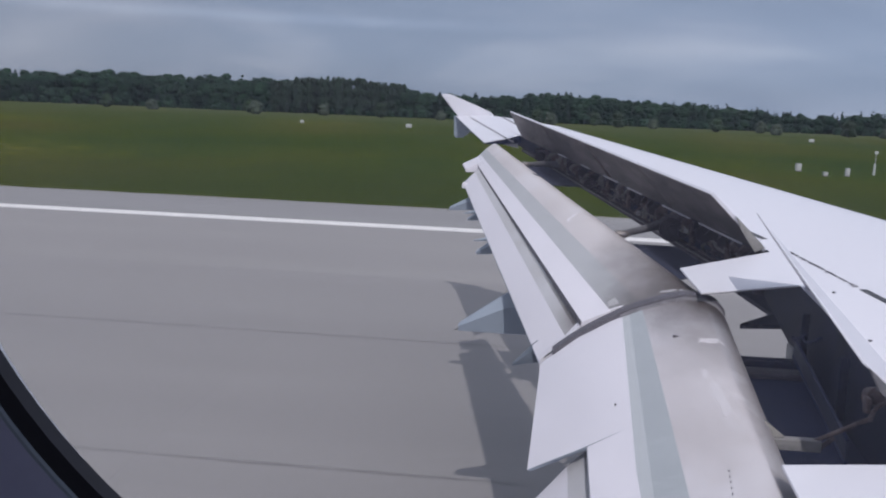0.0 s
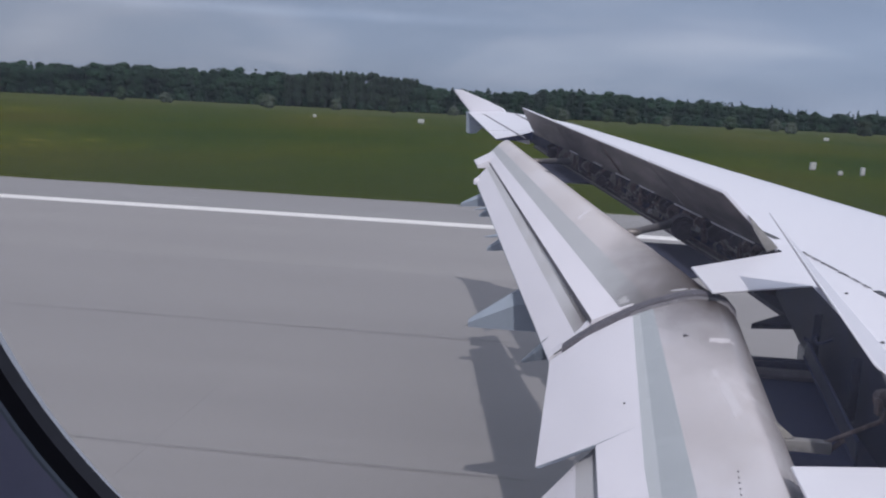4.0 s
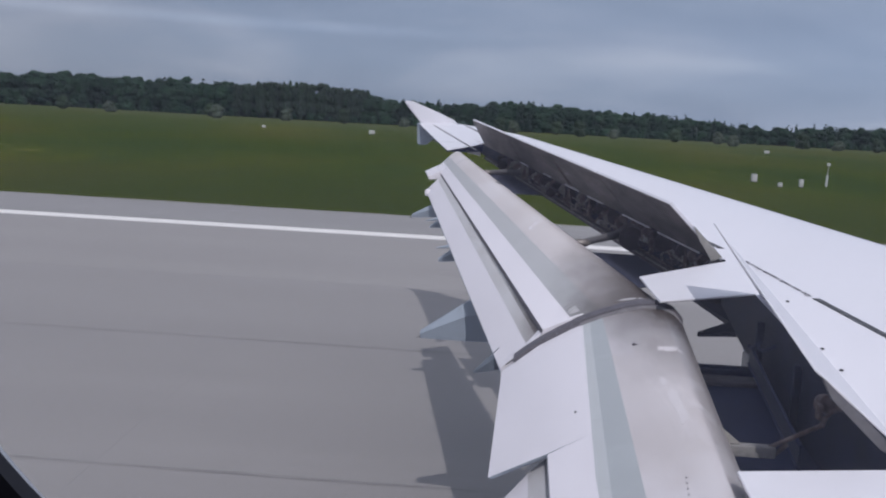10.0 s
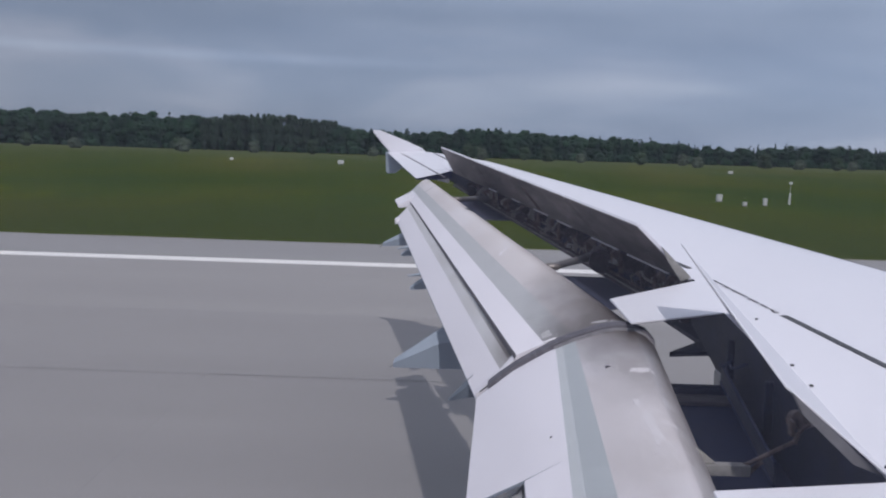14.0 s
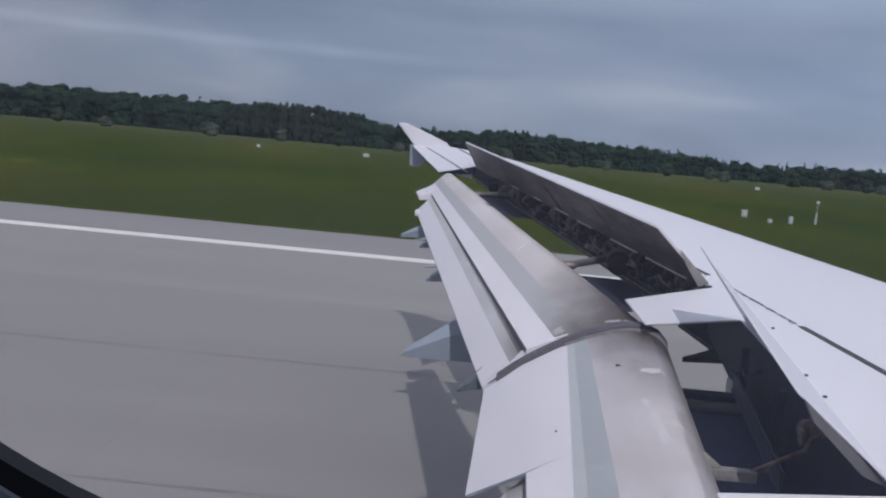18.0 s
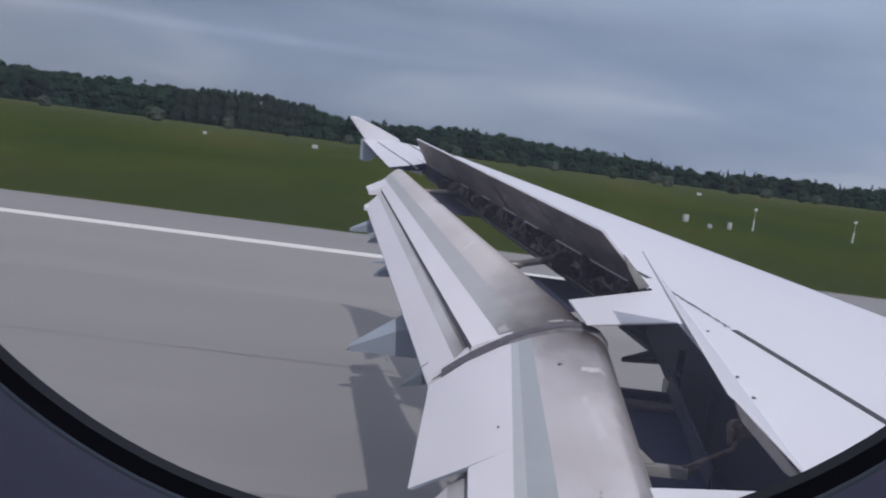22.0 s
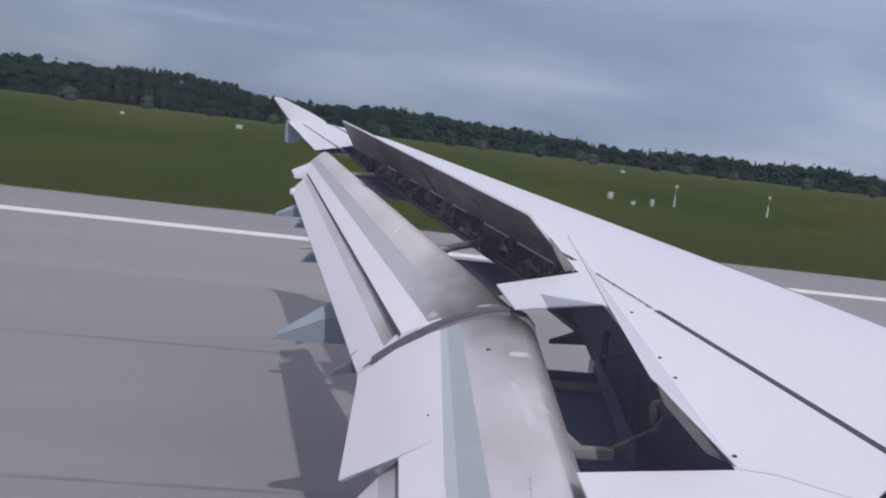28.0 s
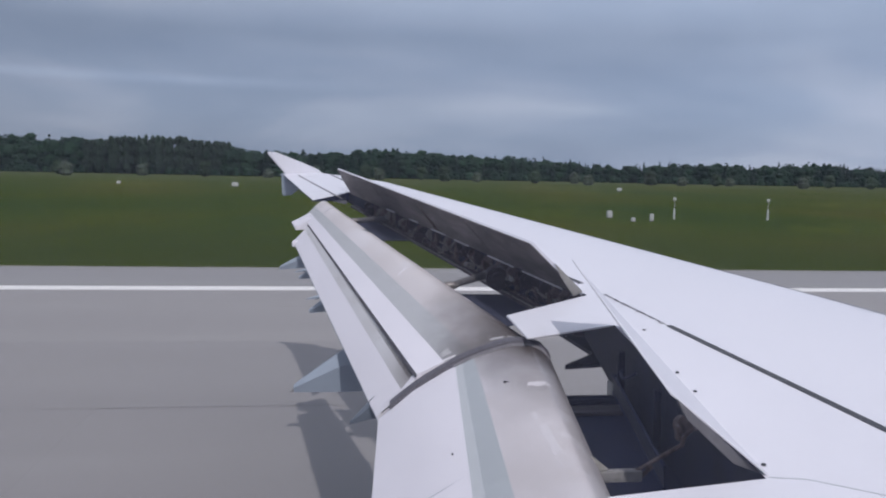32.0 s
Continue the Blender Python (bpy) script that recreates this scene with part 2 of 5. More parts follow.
def add_soot(m, centre, reach):
    """Exhaust soot spreading from the joint of the flaps over bare metal."""
    nt = m.node_tree
    N, L = nt.nodes.new, nt.links.new
    b = nt.nodes["Principled BSDF"]
    old = b.inputs["Base Color"].links[0].from_socket
    co, sub, ln = N("ShaderNodeTexCoord"), N("ShaderNodeVectorMath"), N("ShaderNodeVectorMath")
    sub.operation, ln.operation = "SUBTRACT", "LENGTH"
    sub.inputs[1].default_value = centre
    sq = N("ShaderNodeVectorMath")
    sq.operation = "MULTIPLY"
    sq.inputs[1].default_value = reach
    L(co.outputs["Object"], sub.inputs[0])
    L(sub.outputs[0], sq.inputs[0])
    L(sq.outputs[0], ln.inputs[0])
    n = N("ShaderNodeTexNoise")
    n.inputs["Scale"].default_value, n.inputs["Detail"].default_value = 2.6, 6.0
    st = N("ShaderNodeVectorMath")
    st.operation = "MULTIPLY"
    st.inputs[1].default_value = (1.5, 0.75, 1.5)
    L(co.outputs["Object"], st.inputs[0])
    L(st.outputs[0], n.inputs["Vector"])
    ad = N("ShaderNodeMath")
    ad.operation = "MULTIPLY_ADD"
    L(n.outputs["Fac"], ad.inputs[0])
    ad.inputs[1].default_value = 0.50
    L(ln.outputs["Value"], ad.inputs[2])
    mr = N("ShaderNodeMapRange")
    mr.inputs["From Min"].default_value, mr.inputs["From Max"].default_value = 0.45, 1.36
    mr.inputs["To Min"].default_value, mr.inputs["To Max"].default_value = 1.0, 0.0
    mr.interpolation_type = "SMOOTHSTEP"
    L(ad.outputs[0], mr.inputs["Value"])
    mx = N("ShaderNodeMix")
    mx.data_type = "RGBA"
    L(mr.outputs[0], mx.inputs["Factor"])
    L(old, mx.inputs["A"])
    mx.inputs["B"].default_value = (0.085, 0.068, 0.061, 1)
    L(mx.outputs["Result"], b.inputs["Base Color"])


def add_scuffs(m, color, scale, low, high, stretch):
    """Patches with crisp, chipped edges where old pale paint is left on the metal."""
    nt = m.node_tree
    N, L = nt.nodes.new, nt.links.new
    b = nt.nodes["Principled BSDF"]
    old = b.inputs["Base Color"].links[0].from_socket
    co, st, n, r, mx = N("ShaderNodeTexCoord"), N("ShaderNodeVectorMath"), N("ShaderNodeTexNoise"), N("ShaderNodeMapRange"), N("ShaderNodeMix")
    st.operation = "MULTIPLY"
    st.inputs[1].default_value = stretch
    L(co.outputs["Object"], st.inputs[0])
    L(st.outputs[0], n.inputs["Vector"])
    n.inputs["Scale"].default_value, n.inputs["Detail"].default_value, n.inputs["Roughness"].default_value = scale, 7.0, 0.6
    r.inputs["From Min"].default_value, r.inputs["From Max"].default_value = low, high
    r.inputs["To Max"].default_value = 0.5
    L(n.outputs["Fac"], r.inputs["Value"])
    mx.data_type = "RGBA"
    L(r.outputs[0], mx.inputs["Factor"])
    L(old, mx.inputs["A"])
    mx.inputs["B"].default_value = (*color, 1)
    L(mx.outputs["Result"], b.inputs["Base Color"])


add_scuffs(M_BAREIN, (0.74, 0.71, 0.745), 1.1, 0.50, 0.62, (1.6, 1.1, 1.0))
add_soot(M_BAREIN, (-0.45, 6.74, 2.86), (1.45, 0.66, 1.0))
add_scuffs(M_NOSE, (0.72, 0.70, 0.72), 2.6, 0.54, 0.58, (1.0, 1.2, 1.0))
add_scuffs(M_BARE, (0.74, 0.715, 0.74), 1.5, 0.50, 0.64, (1.4, 0.8, 1.0))
add_soot(M_BARE, (-0.44, 6.62, 2.86), (1.05, 0.58, 1.0))
add_soot(M_NOSE, (-0.42, 6.78, 2.84), (1.3, 0.72, 1.0))
add_soot(M_OUTBAND, (-0.58, 6.55, 2.80), (1.5, 0.75, 1.0))
add_soot(M_TAB, (-1.05, 6.40, 2.60), (1.8, 0.42, 1.0))
add_soot(M_STAIN, (-1.00, 6.30, 2.62), (2.2, 0.55, 1.0))
M_SLAT = material("slat_metal", (0.47, 0.46, 0.47), 0.35, metal=0.5, vary=0.12, scale=3, fine=40, bump=0.0)
M_UNDER = material("spoiler_underside_grey", (0.250, 0.215, 0.205), 0.6, vary=0.35, scale=2.2, fine=14, bump=0.003, tint=(0.070, 0.060, 0.064), spread=0.42, stretch=(1.0, 0.55, 1.6))
add_scuffs(M_UNDER, (0.030, 0.024, 0.028), 2.4, 0.42, 0.66, (1.0, 0.6, 1.4))
add_scuffs(M_UNDER, (0.30, 0.285, 0.28), 5.0, 0.60, 0.72, (1.0, 0.5, 1.4))
# near-black blue: shade of the open bay and panel undersides put into the colour
M_BAY = material("bay_shade_blue", (0.014, 0.019, 0.058), 0.6, vary=0.4, scale=4, fine=40, bump=0.003, tint=(0.006, 0.008, 0.022), spread=0.35)
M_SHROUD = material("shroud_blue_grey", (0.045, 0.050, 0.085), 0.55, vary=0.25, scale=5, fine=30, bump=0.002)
M_RIBPALE = material("pale_rib_primer", (0.33, 0.315, 0.295), 0.5, vary=0.25, scale=7, fine=40, bump=0.001)
M_RUBBED = material("rubbed_bright_metal", (0.695, 0.655, 0.67), 0.42, metal=0.08, vary=0.06, scale=6, fine=30, bump=0.0)
M_DUSK = material("grimy_bay_black_purple", (0.066, 0.047, 0.055), 0.55, vary=0.3, scale=7, fine=30, bump=0.002, tint=(0.022, 0.017, 0.022), spread=0.4)
M_FLAKE = material("peeling_pale_paint", (0.47, 0.45, 0.455), 0.5, vary=0.12, scale=20, fine=80, bump=0.0)
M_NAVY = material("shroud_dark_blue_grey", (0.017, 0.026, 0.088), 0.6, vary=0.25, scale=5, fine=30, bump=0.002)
M_STEEL = material("grimy_steel", (0.27, 0.242, 0.228), 0.45, metal=0.5, vary=0.3, scale=9, fine=60, bump=0.001)
M_BEIGE = material("bracket_beige_paint", (0.40, 0.385, 0.36), 0.5, vary=0.2, scale=9, fine=50, bump=0.001)
M_FAIR = material("fairing_blue_grey_paint", (0.33, 0.38, 0.45), 0.42, vary=0.1, scale=3, fine=25, bump=0.0)
# fairing paint again, with the low fairing's shade put into its colour
M_FAIRSHADE = material("shaded_fairing_blue_grey", (0.135, 0.160, 0.195), 0.45, vary=0.2, scale=5, fine=25, bump=0.0)
M_SEAL = material("flap_seal_grey", (0.115, 0.105, 0.122), 0.55, vary=0.25, scale=14, fine=60, bump=0.002)
M_BLACK = material("black_marking", (0.045, 0.045, 0.05), 0.6, vary=0.2, scale=10, fine=60, bump=0.0)
M_GASKET = material("window_gasket", (0.024, 0.022, 0.034), 0.6, vary=0.2, scale=40, fine=200, bump=0.0)
M_REVEAL = material("window_reveal_plastic", (0.26, 0.30, 0.38), 0.5, vary=0.06, scale=20, fine=300, bump=0.0002)
M_LINING = material("cabin_lining", (0.27, 0.265, 0.40), 0.55, vary=0.05, scale=15, fine=350, bump=0.0003)
M_SKIN = material("fuselage_paint", (0.70, 0.70, 0.72), 0.4, vary=0.05, scale=2, fine=20, bump=0.0)
M_CABIN = material("dim_cabin_plastic", (0.22, 0.23, 0.26), 0.6, vary=0.1, scale=4, fine=40, bump=0.0)
M_SLAB = material("runway_concrete", (0.291, 0.275, 0.267), 0.8, vary=0.07, scale=0.45, fine=5, bump=0.003, stretch=(0.05, 0.8, 1), tint=(0.263, 0.248, 0.242), rand=0.012, spread=0.5, world=True)
M_SLABDARK = material("runway_concrete_darker", (0.271, 0.256, 0.250), 0.8, vary=0.07, scale=0.45, fine=5, bump=0.003, stretch=(0.05, 0.8, 1), tint=(0.240, 0.226, 0.222), rand=0.012, spread=0.5, world=True)
M_JOINT = material("joint_filler", (0.185, 0.172, 0.172), 0.8, vary=0.2, scale=2, fine=20, bump=0.002)
M_SEALANT = material("joint_sealant", (0.248, 0.234, 0.230), 0.75, vary=0.25, scale=1.2, fine=12, bump=0.001, world=True)
M_VERGE = material("sandy_verge", (0.200, 0.175, 0.105), 0.9, vary=0.3, scale=1.0, fine=8, bump=0.0, tint=(0.09, 0.09, 0.04), world=True)
M_SHOULDER = material("shoulder_asphalt", (0.270, 0.260, 0.258), 0.85, vary=0.12, scale=0.5, fine=6, bump=0.003, stretch=(0.1, 1, 1), world=True)
M_MARK = material("runway_paint", (0.82, 0.79, 0.76), 0.6, vary=0.14, scale=1.5, fine=14, bump=0.001, world=True)
M_BARK = material("bark", (0.085, 0.07, 0.055), 0.9, vary=0.3, scale=4, fine=20, bump=0.02)
M_WOODS = material("woodland_leaves", (0.024, 0.049, 0.029), 0.9, vary=0.12, scale=0.10, fine=0.5, bump=0.0, tint=(0.013, 0.028, 0.019), island=0.14, rand=0.22, spread=0.30, world=True)
M_CONIFER = material("conifer_needles", (0.019, 0.040, 0.026), 0.9, vary=0.12, scale=0.10, fine=0.5, bump=0.0, tint=(0.012, 0.025, 0.019), island=0.10, rand=0.20, spread=0.30, world=True)
M_POPLAR = material("grey_green_poplar_leaves", (0.034, 0.054, 0.038), 0.9, vary=0.12, scale=0.10, fine=0.5, bump=0.0, tint=(0.026, 0.041, 0.031), island=0.10, rand=0.15, spread=0.30, world=True)
M_LEAF = material("bush_leaves", (0.040, 0.064, 0.034), 0.7, vary=0.2, scale=0.4, fine=3, bump=0.0, tint=(0.026, 0.045, 0.026), island=0.2, rand=0.2)
M_PALELEAF = material("pale_poplar_leaves", (0.082, 0.100, 0.070), 0.7, vary=0.2, scale=0.3, fine=3, bump=0.0, tint=(0.045, 0.062, 0.044), island=0.2)
# white paint greyed in the base colour to imitate dulling by distance
M_SIGNWHITE = material("dulled_white_paint", (0.52, 0.52, 0.51), 0.5, vary=0.08, scale=4, fine=30, bump=0.0)


for leaf in (M_WOODS, M_CONIFER, M_POPLAR, M_LEAF, M_PALELEAF):
    leaf.node_tree.nodes["Principled BSDF"].inputs["Specular IOR Level"].default_value = 0.08


def grass_material():
    """Meadow: mown streaks along the runway, yellow flowers in drifts, paler and greyer farther out."""
    m = bpy.data.materials.new("airfield_grass")
    m.use_nodes = True
    nt = m.node_tree
    N, L = nt.nodes.new, nt.links.new
    b = nt.nodes["Principled BSDF"]
    b.inputs["Roughness"].default_value = 0.9
    b.inputs["Specular IOR Level"].default_value = 0.0
    co = N("ShaderNodeTexCoord")

    def field(scale, detail, stretch):
        s, n = N("ShaderNodeVectorMath"), N("ShaderNodeTexNoise")
        s.operation = "MULTIPLY"
        s.inputs[1].default_value = stretch
        L(co.outputs["Object"], s.inputs[0])
        L(s.outputs[0], n.inputs["Vector"])
        n.inputs["Scale"].default_value, n.inputs["Detail"].default_value = scale, detail
        return n.outputs["Fac"]

    def ramp(value, stops):
        r = N("ShaderNodeValToRGB")
        els = r.color_ramp.elements
        while len(els) < len(stops):
            els.new(0.5)
        for el, (p, c) in zip(els, stops):
            el.position, el.color = p, (*c, 1)
        L(value, r.inputs["Fac"])
        return r.outputs[0]

    def blend(f, a, c):
        x = N("ShaderNodeMix")
        x.data_type = "RGBA"
        L(f, x.inputs["Factor"])
        L(a, x.inputs["A"])
        L(c, x.inputs["B"])
        return x.outputs["Result"]

    base = ramp(field(0.030, 7, (1.0, 0.55, 1)), [(0.36, (0.0268, 0.0512, 0.0067)), (0.47, (0.0415, 0.0622, 0.0061)), (0.55, (0.0573, 0.0683, 0.0083)), (0.65, (0.0744, 0.0702, 0.0128))])
    tufts = ramp(field(0.30, 5, (0.8, 0.6, 1)), [(0.35, (0.0250, 0.0451, 0.0051)), (0.65, (0.0610, 0.0756, 0.0073))])
    half = N("ShaderNodeValue")
    half.outputs[0].default_value = 0.34
    col = blend(half.outputs[0], base, tufts)
    flowers = ramp(field(0.024, 6, (0.9, 0.5, 1)), [(0.535, (0, 0, 0)), (0.70, (1, 1, 1))])
    dots = ramp(field(0.8, 4, (0.4, 1.0, 1)), [(0.48, (0, 0, 0)), (0.64, (1, 1, 1))])
    both = N("ShaderNodeMath")
    both.operation = "MULTIPLY"
    L(flowers, both.inputs[0])
    L(dots, both.inputs[1])
    yellow = N("ShaderNodeRGB")
    yellow.outputs[0].default_value = (0.21, 0.185, 0.030, 1)
    col = blend(both.outputs[0], col, yellow.outputs[0])
    sep, wob, lush = N("ShaderNodeSeparateXYZ"), N("ShaderNodeMapRange"), N("ShaderNodeMapRange")
    L(co.outputs["Object"], sep.inputs[0])
    # a lusher, darker verge by the runway
    lush.inputs["From Min"].default_value, lush.inputs["From Max"].default_value = 38, 66
    lush.inputs["To Min"].default_value, lush.inputs["To Max"].default_value = 0.75, 0.0
    L(sep.outputs["Y"], lush.inputs["Value"])
    deep = N("ShaderNodeRGB")
    deep.outputs[0].default_value = (0.0375, 0.0515, 0.0075, 1)
    col = blend(lush.outputs[0], col, deep.outputs[0])
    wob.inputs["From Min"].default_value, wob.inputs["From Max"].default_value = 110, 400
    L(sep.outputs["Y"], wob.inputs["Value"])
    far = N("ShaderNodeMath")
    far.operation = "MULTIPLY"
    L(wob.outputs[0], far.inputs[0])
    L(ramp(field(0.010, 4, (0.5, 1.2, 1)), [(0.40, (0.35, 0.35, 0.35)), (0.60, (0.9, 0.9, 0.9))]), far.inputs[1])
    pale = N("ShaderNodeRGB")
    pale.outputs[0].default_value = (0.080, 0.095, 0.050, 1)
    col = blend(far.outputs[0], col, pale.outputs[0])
    L(col, b.inputs["Base Color"])
    bp = N("ShaderNodeBump")
    bp.inputs["Strength"].default_value, bp.inputs["Distance"].default_value = 0.6, 0.08
    L(field(3.0, 4, (0.6, 1, 1)), bp.inputs["Height"])
    L(bp.outputs[0], b.inputs["Normal"])
    return m


M_GRASS = grass_material()


def acrylic():
    """Clear acrylic: nearly all light passes straight, a little is scattered by fine scratches."""
    m = bpy.data.materials.new("scratched_acrylic")
    m.use_nodes = True
    nt = m.node_tree
    N, L = nt.nodes.new, nt.links.new
    clear, veil, mix, n = N("ShaderNodeBsdfTransparent"), N("ShaderNodeBsdfTranslucent"), N("ShaderNodeMixShader"), N("ShaderNodeTexNoise")
    veil.inputs["Color"].default_value = (0.77, 0.77, 0.93, 1)
    n.inputs["Scale"].default_value = 9.0
    k = N("ShaderNodeMapRange")
    k.inputs["To Min"].default_value, k.inputs["To Max"].default_value = 0.026, 0.040
    L(n.outputs["Fac"], k.inputs["Value"])
    L(k.outputs[0], mix.inputs["Fac"])
    L(clear.outputs[0], mix.inputs[1])
    L(veil.outputs[0], mix.inputs[2])
    L(mix.outputs[0], nt.nodes["Material Output"].inputs["Surface"])
    return m


M_ACRYLIC = acrylic()


# glow of the fill strip that is added inside the cabin
M_FILL = bpy.data.materials.new("lining_fill_glow")
M_FILL.use_nodes = True
M_FILL.node_tree.nodes["Principled BSDF"].inputs["Emission Color"].default_value = (0.85, 0.90, 1.0, 1)
M_FILL.node_tree.nodes["Principled BSDF"].inputs["Emission Strength"].default_value = 3.0

# ---- mesh helpers ----


def part(name, bm, mats, parent=None, label=""):
    me = bpy.data.meshes.new(name)
    bm.to_mesh(me)
    bm.free()
    me.set_sharp_from_angle(angle=radians(32))
    for m in mats if isinstance(mats, (list, tuple)) else [mats]:
        me.materials.append(m)
    ob = new(name, me)
    ob.parent = parent
    return tagged(ob, label)


def thing(name, label, category, m=None, group="", kind=""):
    ob = tagged(new(name), label, category, group, kind)
    if m is not None:
        ob.matrix_basis = m
    return ob


def loft(sections, bands=None, smooth=True, caps=True, cap_slot=0):
    """Skin through closed rings of points (same count each); bands gives each ring segment its material slot."""
    bm = bmesh.new()
    rings = [[bm.verts.new(p) for p in s] for s in sections]
    n = len(rings[0])
    for a, b in zip(rings, rings[1:]):
        for i in range(n):
            f = bm.faces.new((a[i], a[(i + 1) % n], b[(i + 1) % n], b[i]))
            f.smooth = smooth
            if bands:
                f.material_index = bands[i]
    if caps:
        for f in (bm.faces.new(rings[0][::-1]), bm.faces.new(rings[-1])):
            f.material_index = cap_slot
    bmesh.ops.recalc_face_normals(bm, faces=bm.faces)
    return bm


def spanwise(stations):
    """Rings for loft() from (y, [(x, z), ...])."""
    return [[(x, y, z) for x, z in prof] for y, prof in stations]


def box(bm, lo, hi, bevel=0.0):
    r = bmesh.ops.create_cube(bm, size=1)
    for v in r["verts"]:
        v.co = Vector([lo[i] + (hi[i] - lo[i]) * (v.co[i] + 0.5) for i in range(3)])
    if bevel:
        es = list({e for v in r["verts"] for e in v.link_edges})
        bmesh.ops.bevel(bm, geom=es, offset=bevel, segments=2, affect="EDGES", profile=0.5)
    return bm


def rod(bm, a, b, r, n=10, r2=None):
    a, b = Vector(a), Vector(b)
    q = (b - a).to_track_quat("Z", "Y").to_matrix().to_4x4()
    bmesh.ops.create_cone(bm, cap_ends=True, segments=n, radius1=r, radius2=r if r2 is None else r2, depth=(b - a).length,
                          matrix=Matrix.Translation((a + b) / 2) @ q)
    return bm


def plate(corners, thick, top_slot=0, under_slot=1):
    """A thin plate on four corners (its upper side), with a bevelled rim."""
    bm = bmesh.new()
    c = [Vector(p) for p in corners]
    n = (c[1] - c[0]).cross(c[2] - c[0]).normalized()
    if n.z < 0:
        n = -n
    up, dn = [bm.verts.new(p) for p in c], [bm.verts.new(p - n * thick) for p in c]
    for vs in [up, dn[::-1]] + [[up[i], dn[i], dn[(i + 1) % 4], up[(i + 1) % 4]] for i in range(4)]:
        bm.faces.new(vs)
    bmesh.ops.recalc_face_normals(bm, faces=bm.faces)
    bmesh.ops.bevel(bm, geom=list(bm.edges), offset=min(0.006, thick / 4), segments=1, affect="EDGES")
    for f in bm.faces:
        f.material_index = under_slot if f.normal.dot(n) < -0.3 else top_slot
    return bm


def strip_on(points, width, lift, fn, thick=0.003):
    """A thin painted strip along points (x, y) on the surface z = fn(x, y)."""
    bm = bmesh.new()
    pts = [Vector((x, y, 0)) for x, y in points]
    rings = []
    for i, p in enumerate(pts):
        d = (pts[min(i + 1, len(pts) - 1)] - pts[max(i - 1, 0)]).normalized()
        s = Vector((-d.y, d.x, 0)) * width / 2
        ring = []
        for q, h in ((p + s, 0), (p + s, 1), (p - s, 1), (p - s, 0)):
            ring.append((q.x, q.y, fn(q.x, q.y) + lift + (thick if h else -0.004)))
        rings.append(ring)
    bm.free()
    return loft(rings, smooth=False)


def lerp(a, b, k):
    return a + (b - a) * k


def table(xs, ys, x):
    return float(np.interp(x, xs, ys))

# ---- the airliner ----
airliner = thing("airliner", "white airliner, flaps lowered and spoilers raised, on the runway", "airliner", AC)


def z_top(y):
    return 2.92 + 0.1 * (y - 6.5)


def x_hinge(y):
    return table([2, 6.57, 7.39, 12.9, 16.95], [0.03, 0.05, 0.07, -1.68, -2.97], y)


def x_lead(y):
    return table([2, 7.2, 15.5, 16.2, 16.7, 16.95], [4.28, 2.2, -1.2, -1.72, -2.28, -2.78], y)


def depth(y):
    return table([2, 6.5, 17], [0.62, 0.46, 0.15], y)


def skin(x, y):
    """Height of the wing's upper side."""
    h, l = x_hinge(y), x_lead(y)
    k = (x - h) / max(l - h, 0.05)
    return z_top(y) + table([-2, 0, 0.3, 0.6, 0.82, 0.94, 1.0], [0, 0, 0.012, 0.010, -0.02, -0.06, -0.10], k)


WING_Y = [2.0, 3.2, 4.5, 5.5, 6.5, 7.39, 8.3, 9.3, 10.3, 11.3, 12.2, 12.95, 13.8, 14.7, 15.5, 16.2, 16.7, 16.95]


def wing_profile(y):
    h, l, d = x_hinge(y), x_lead(y), depth(y)
    c = l - h
    top = [(h + c * k, skin(h + c * k, y)) for k in (0, 0.15, 0.3, 0.45, 0.6, 0.72, 0.82, 0.9, 0.96)]
    z = z_top(y)
    nose = [(l, z - 0.10), (l + 0.22 * d, z - 0.10 - 0.22 * d), (l + 0.28 * d, z - 0.10 - 0.42 * d), (l + 0.1 * d, z - 0.10 - 0.66 * d)]
    low = [(l - 0.25 * c, z - 0.08 - 0.98 * d), (l - 0.6 * c, z - 1.08 * d), (h, z - table([7.0, 7.5], [0.92, 0.70], y) * d)]
    return top + nose + low


# the last slot gives the rear spar face the bay's painted-in shade
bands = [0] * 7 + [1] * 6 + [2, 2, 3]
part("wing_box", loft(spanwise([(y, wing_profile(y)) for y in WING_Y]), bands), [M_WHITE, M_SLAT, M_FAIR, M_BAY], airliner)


def outer_te(y):
    return -2.46 - 0.236 * (y - 13.0)


def outer_profile(y, deep=0.90):
    h, t, d, z = x_hinge(y) + 0.004, outer_te(y), depth(y), z_top(y)
    return [(h, z), (lerp(h, t, 0.5), z - 0.004), (t, z - 0.02), (t, z - 0.035), (lerp(h, t, 0.6), z - 0.04 - 0.39 * deep * d), (h, z - deep * d)]


edge = [(13.02 + (13.85 - 13.02) * min(1, max(0, (x - outer_te(13.02)) / 0.60)), x, z) for x, z in outer_profile(13.02, 0.45)]
edge = [(x - 0.05 * (y - 13.02) - (0.30 * (y - 13.02) if i in (0, 5) else 0), y, z + 0.1 * (y - 13.02)) for i, (y, x, z) in enumerate(edge)]
# underside and inner end coloured near-black blue in place of shade
part("outer_trailing_edge", loft([edge] + spanwise([(y, outer_profile(y, 0.45)) for y in (13.86, 14.0)]), [0, 0, 1, 1, 1, 1], cap_slot=1), [M_WHITE, M_NAVY], airliner)
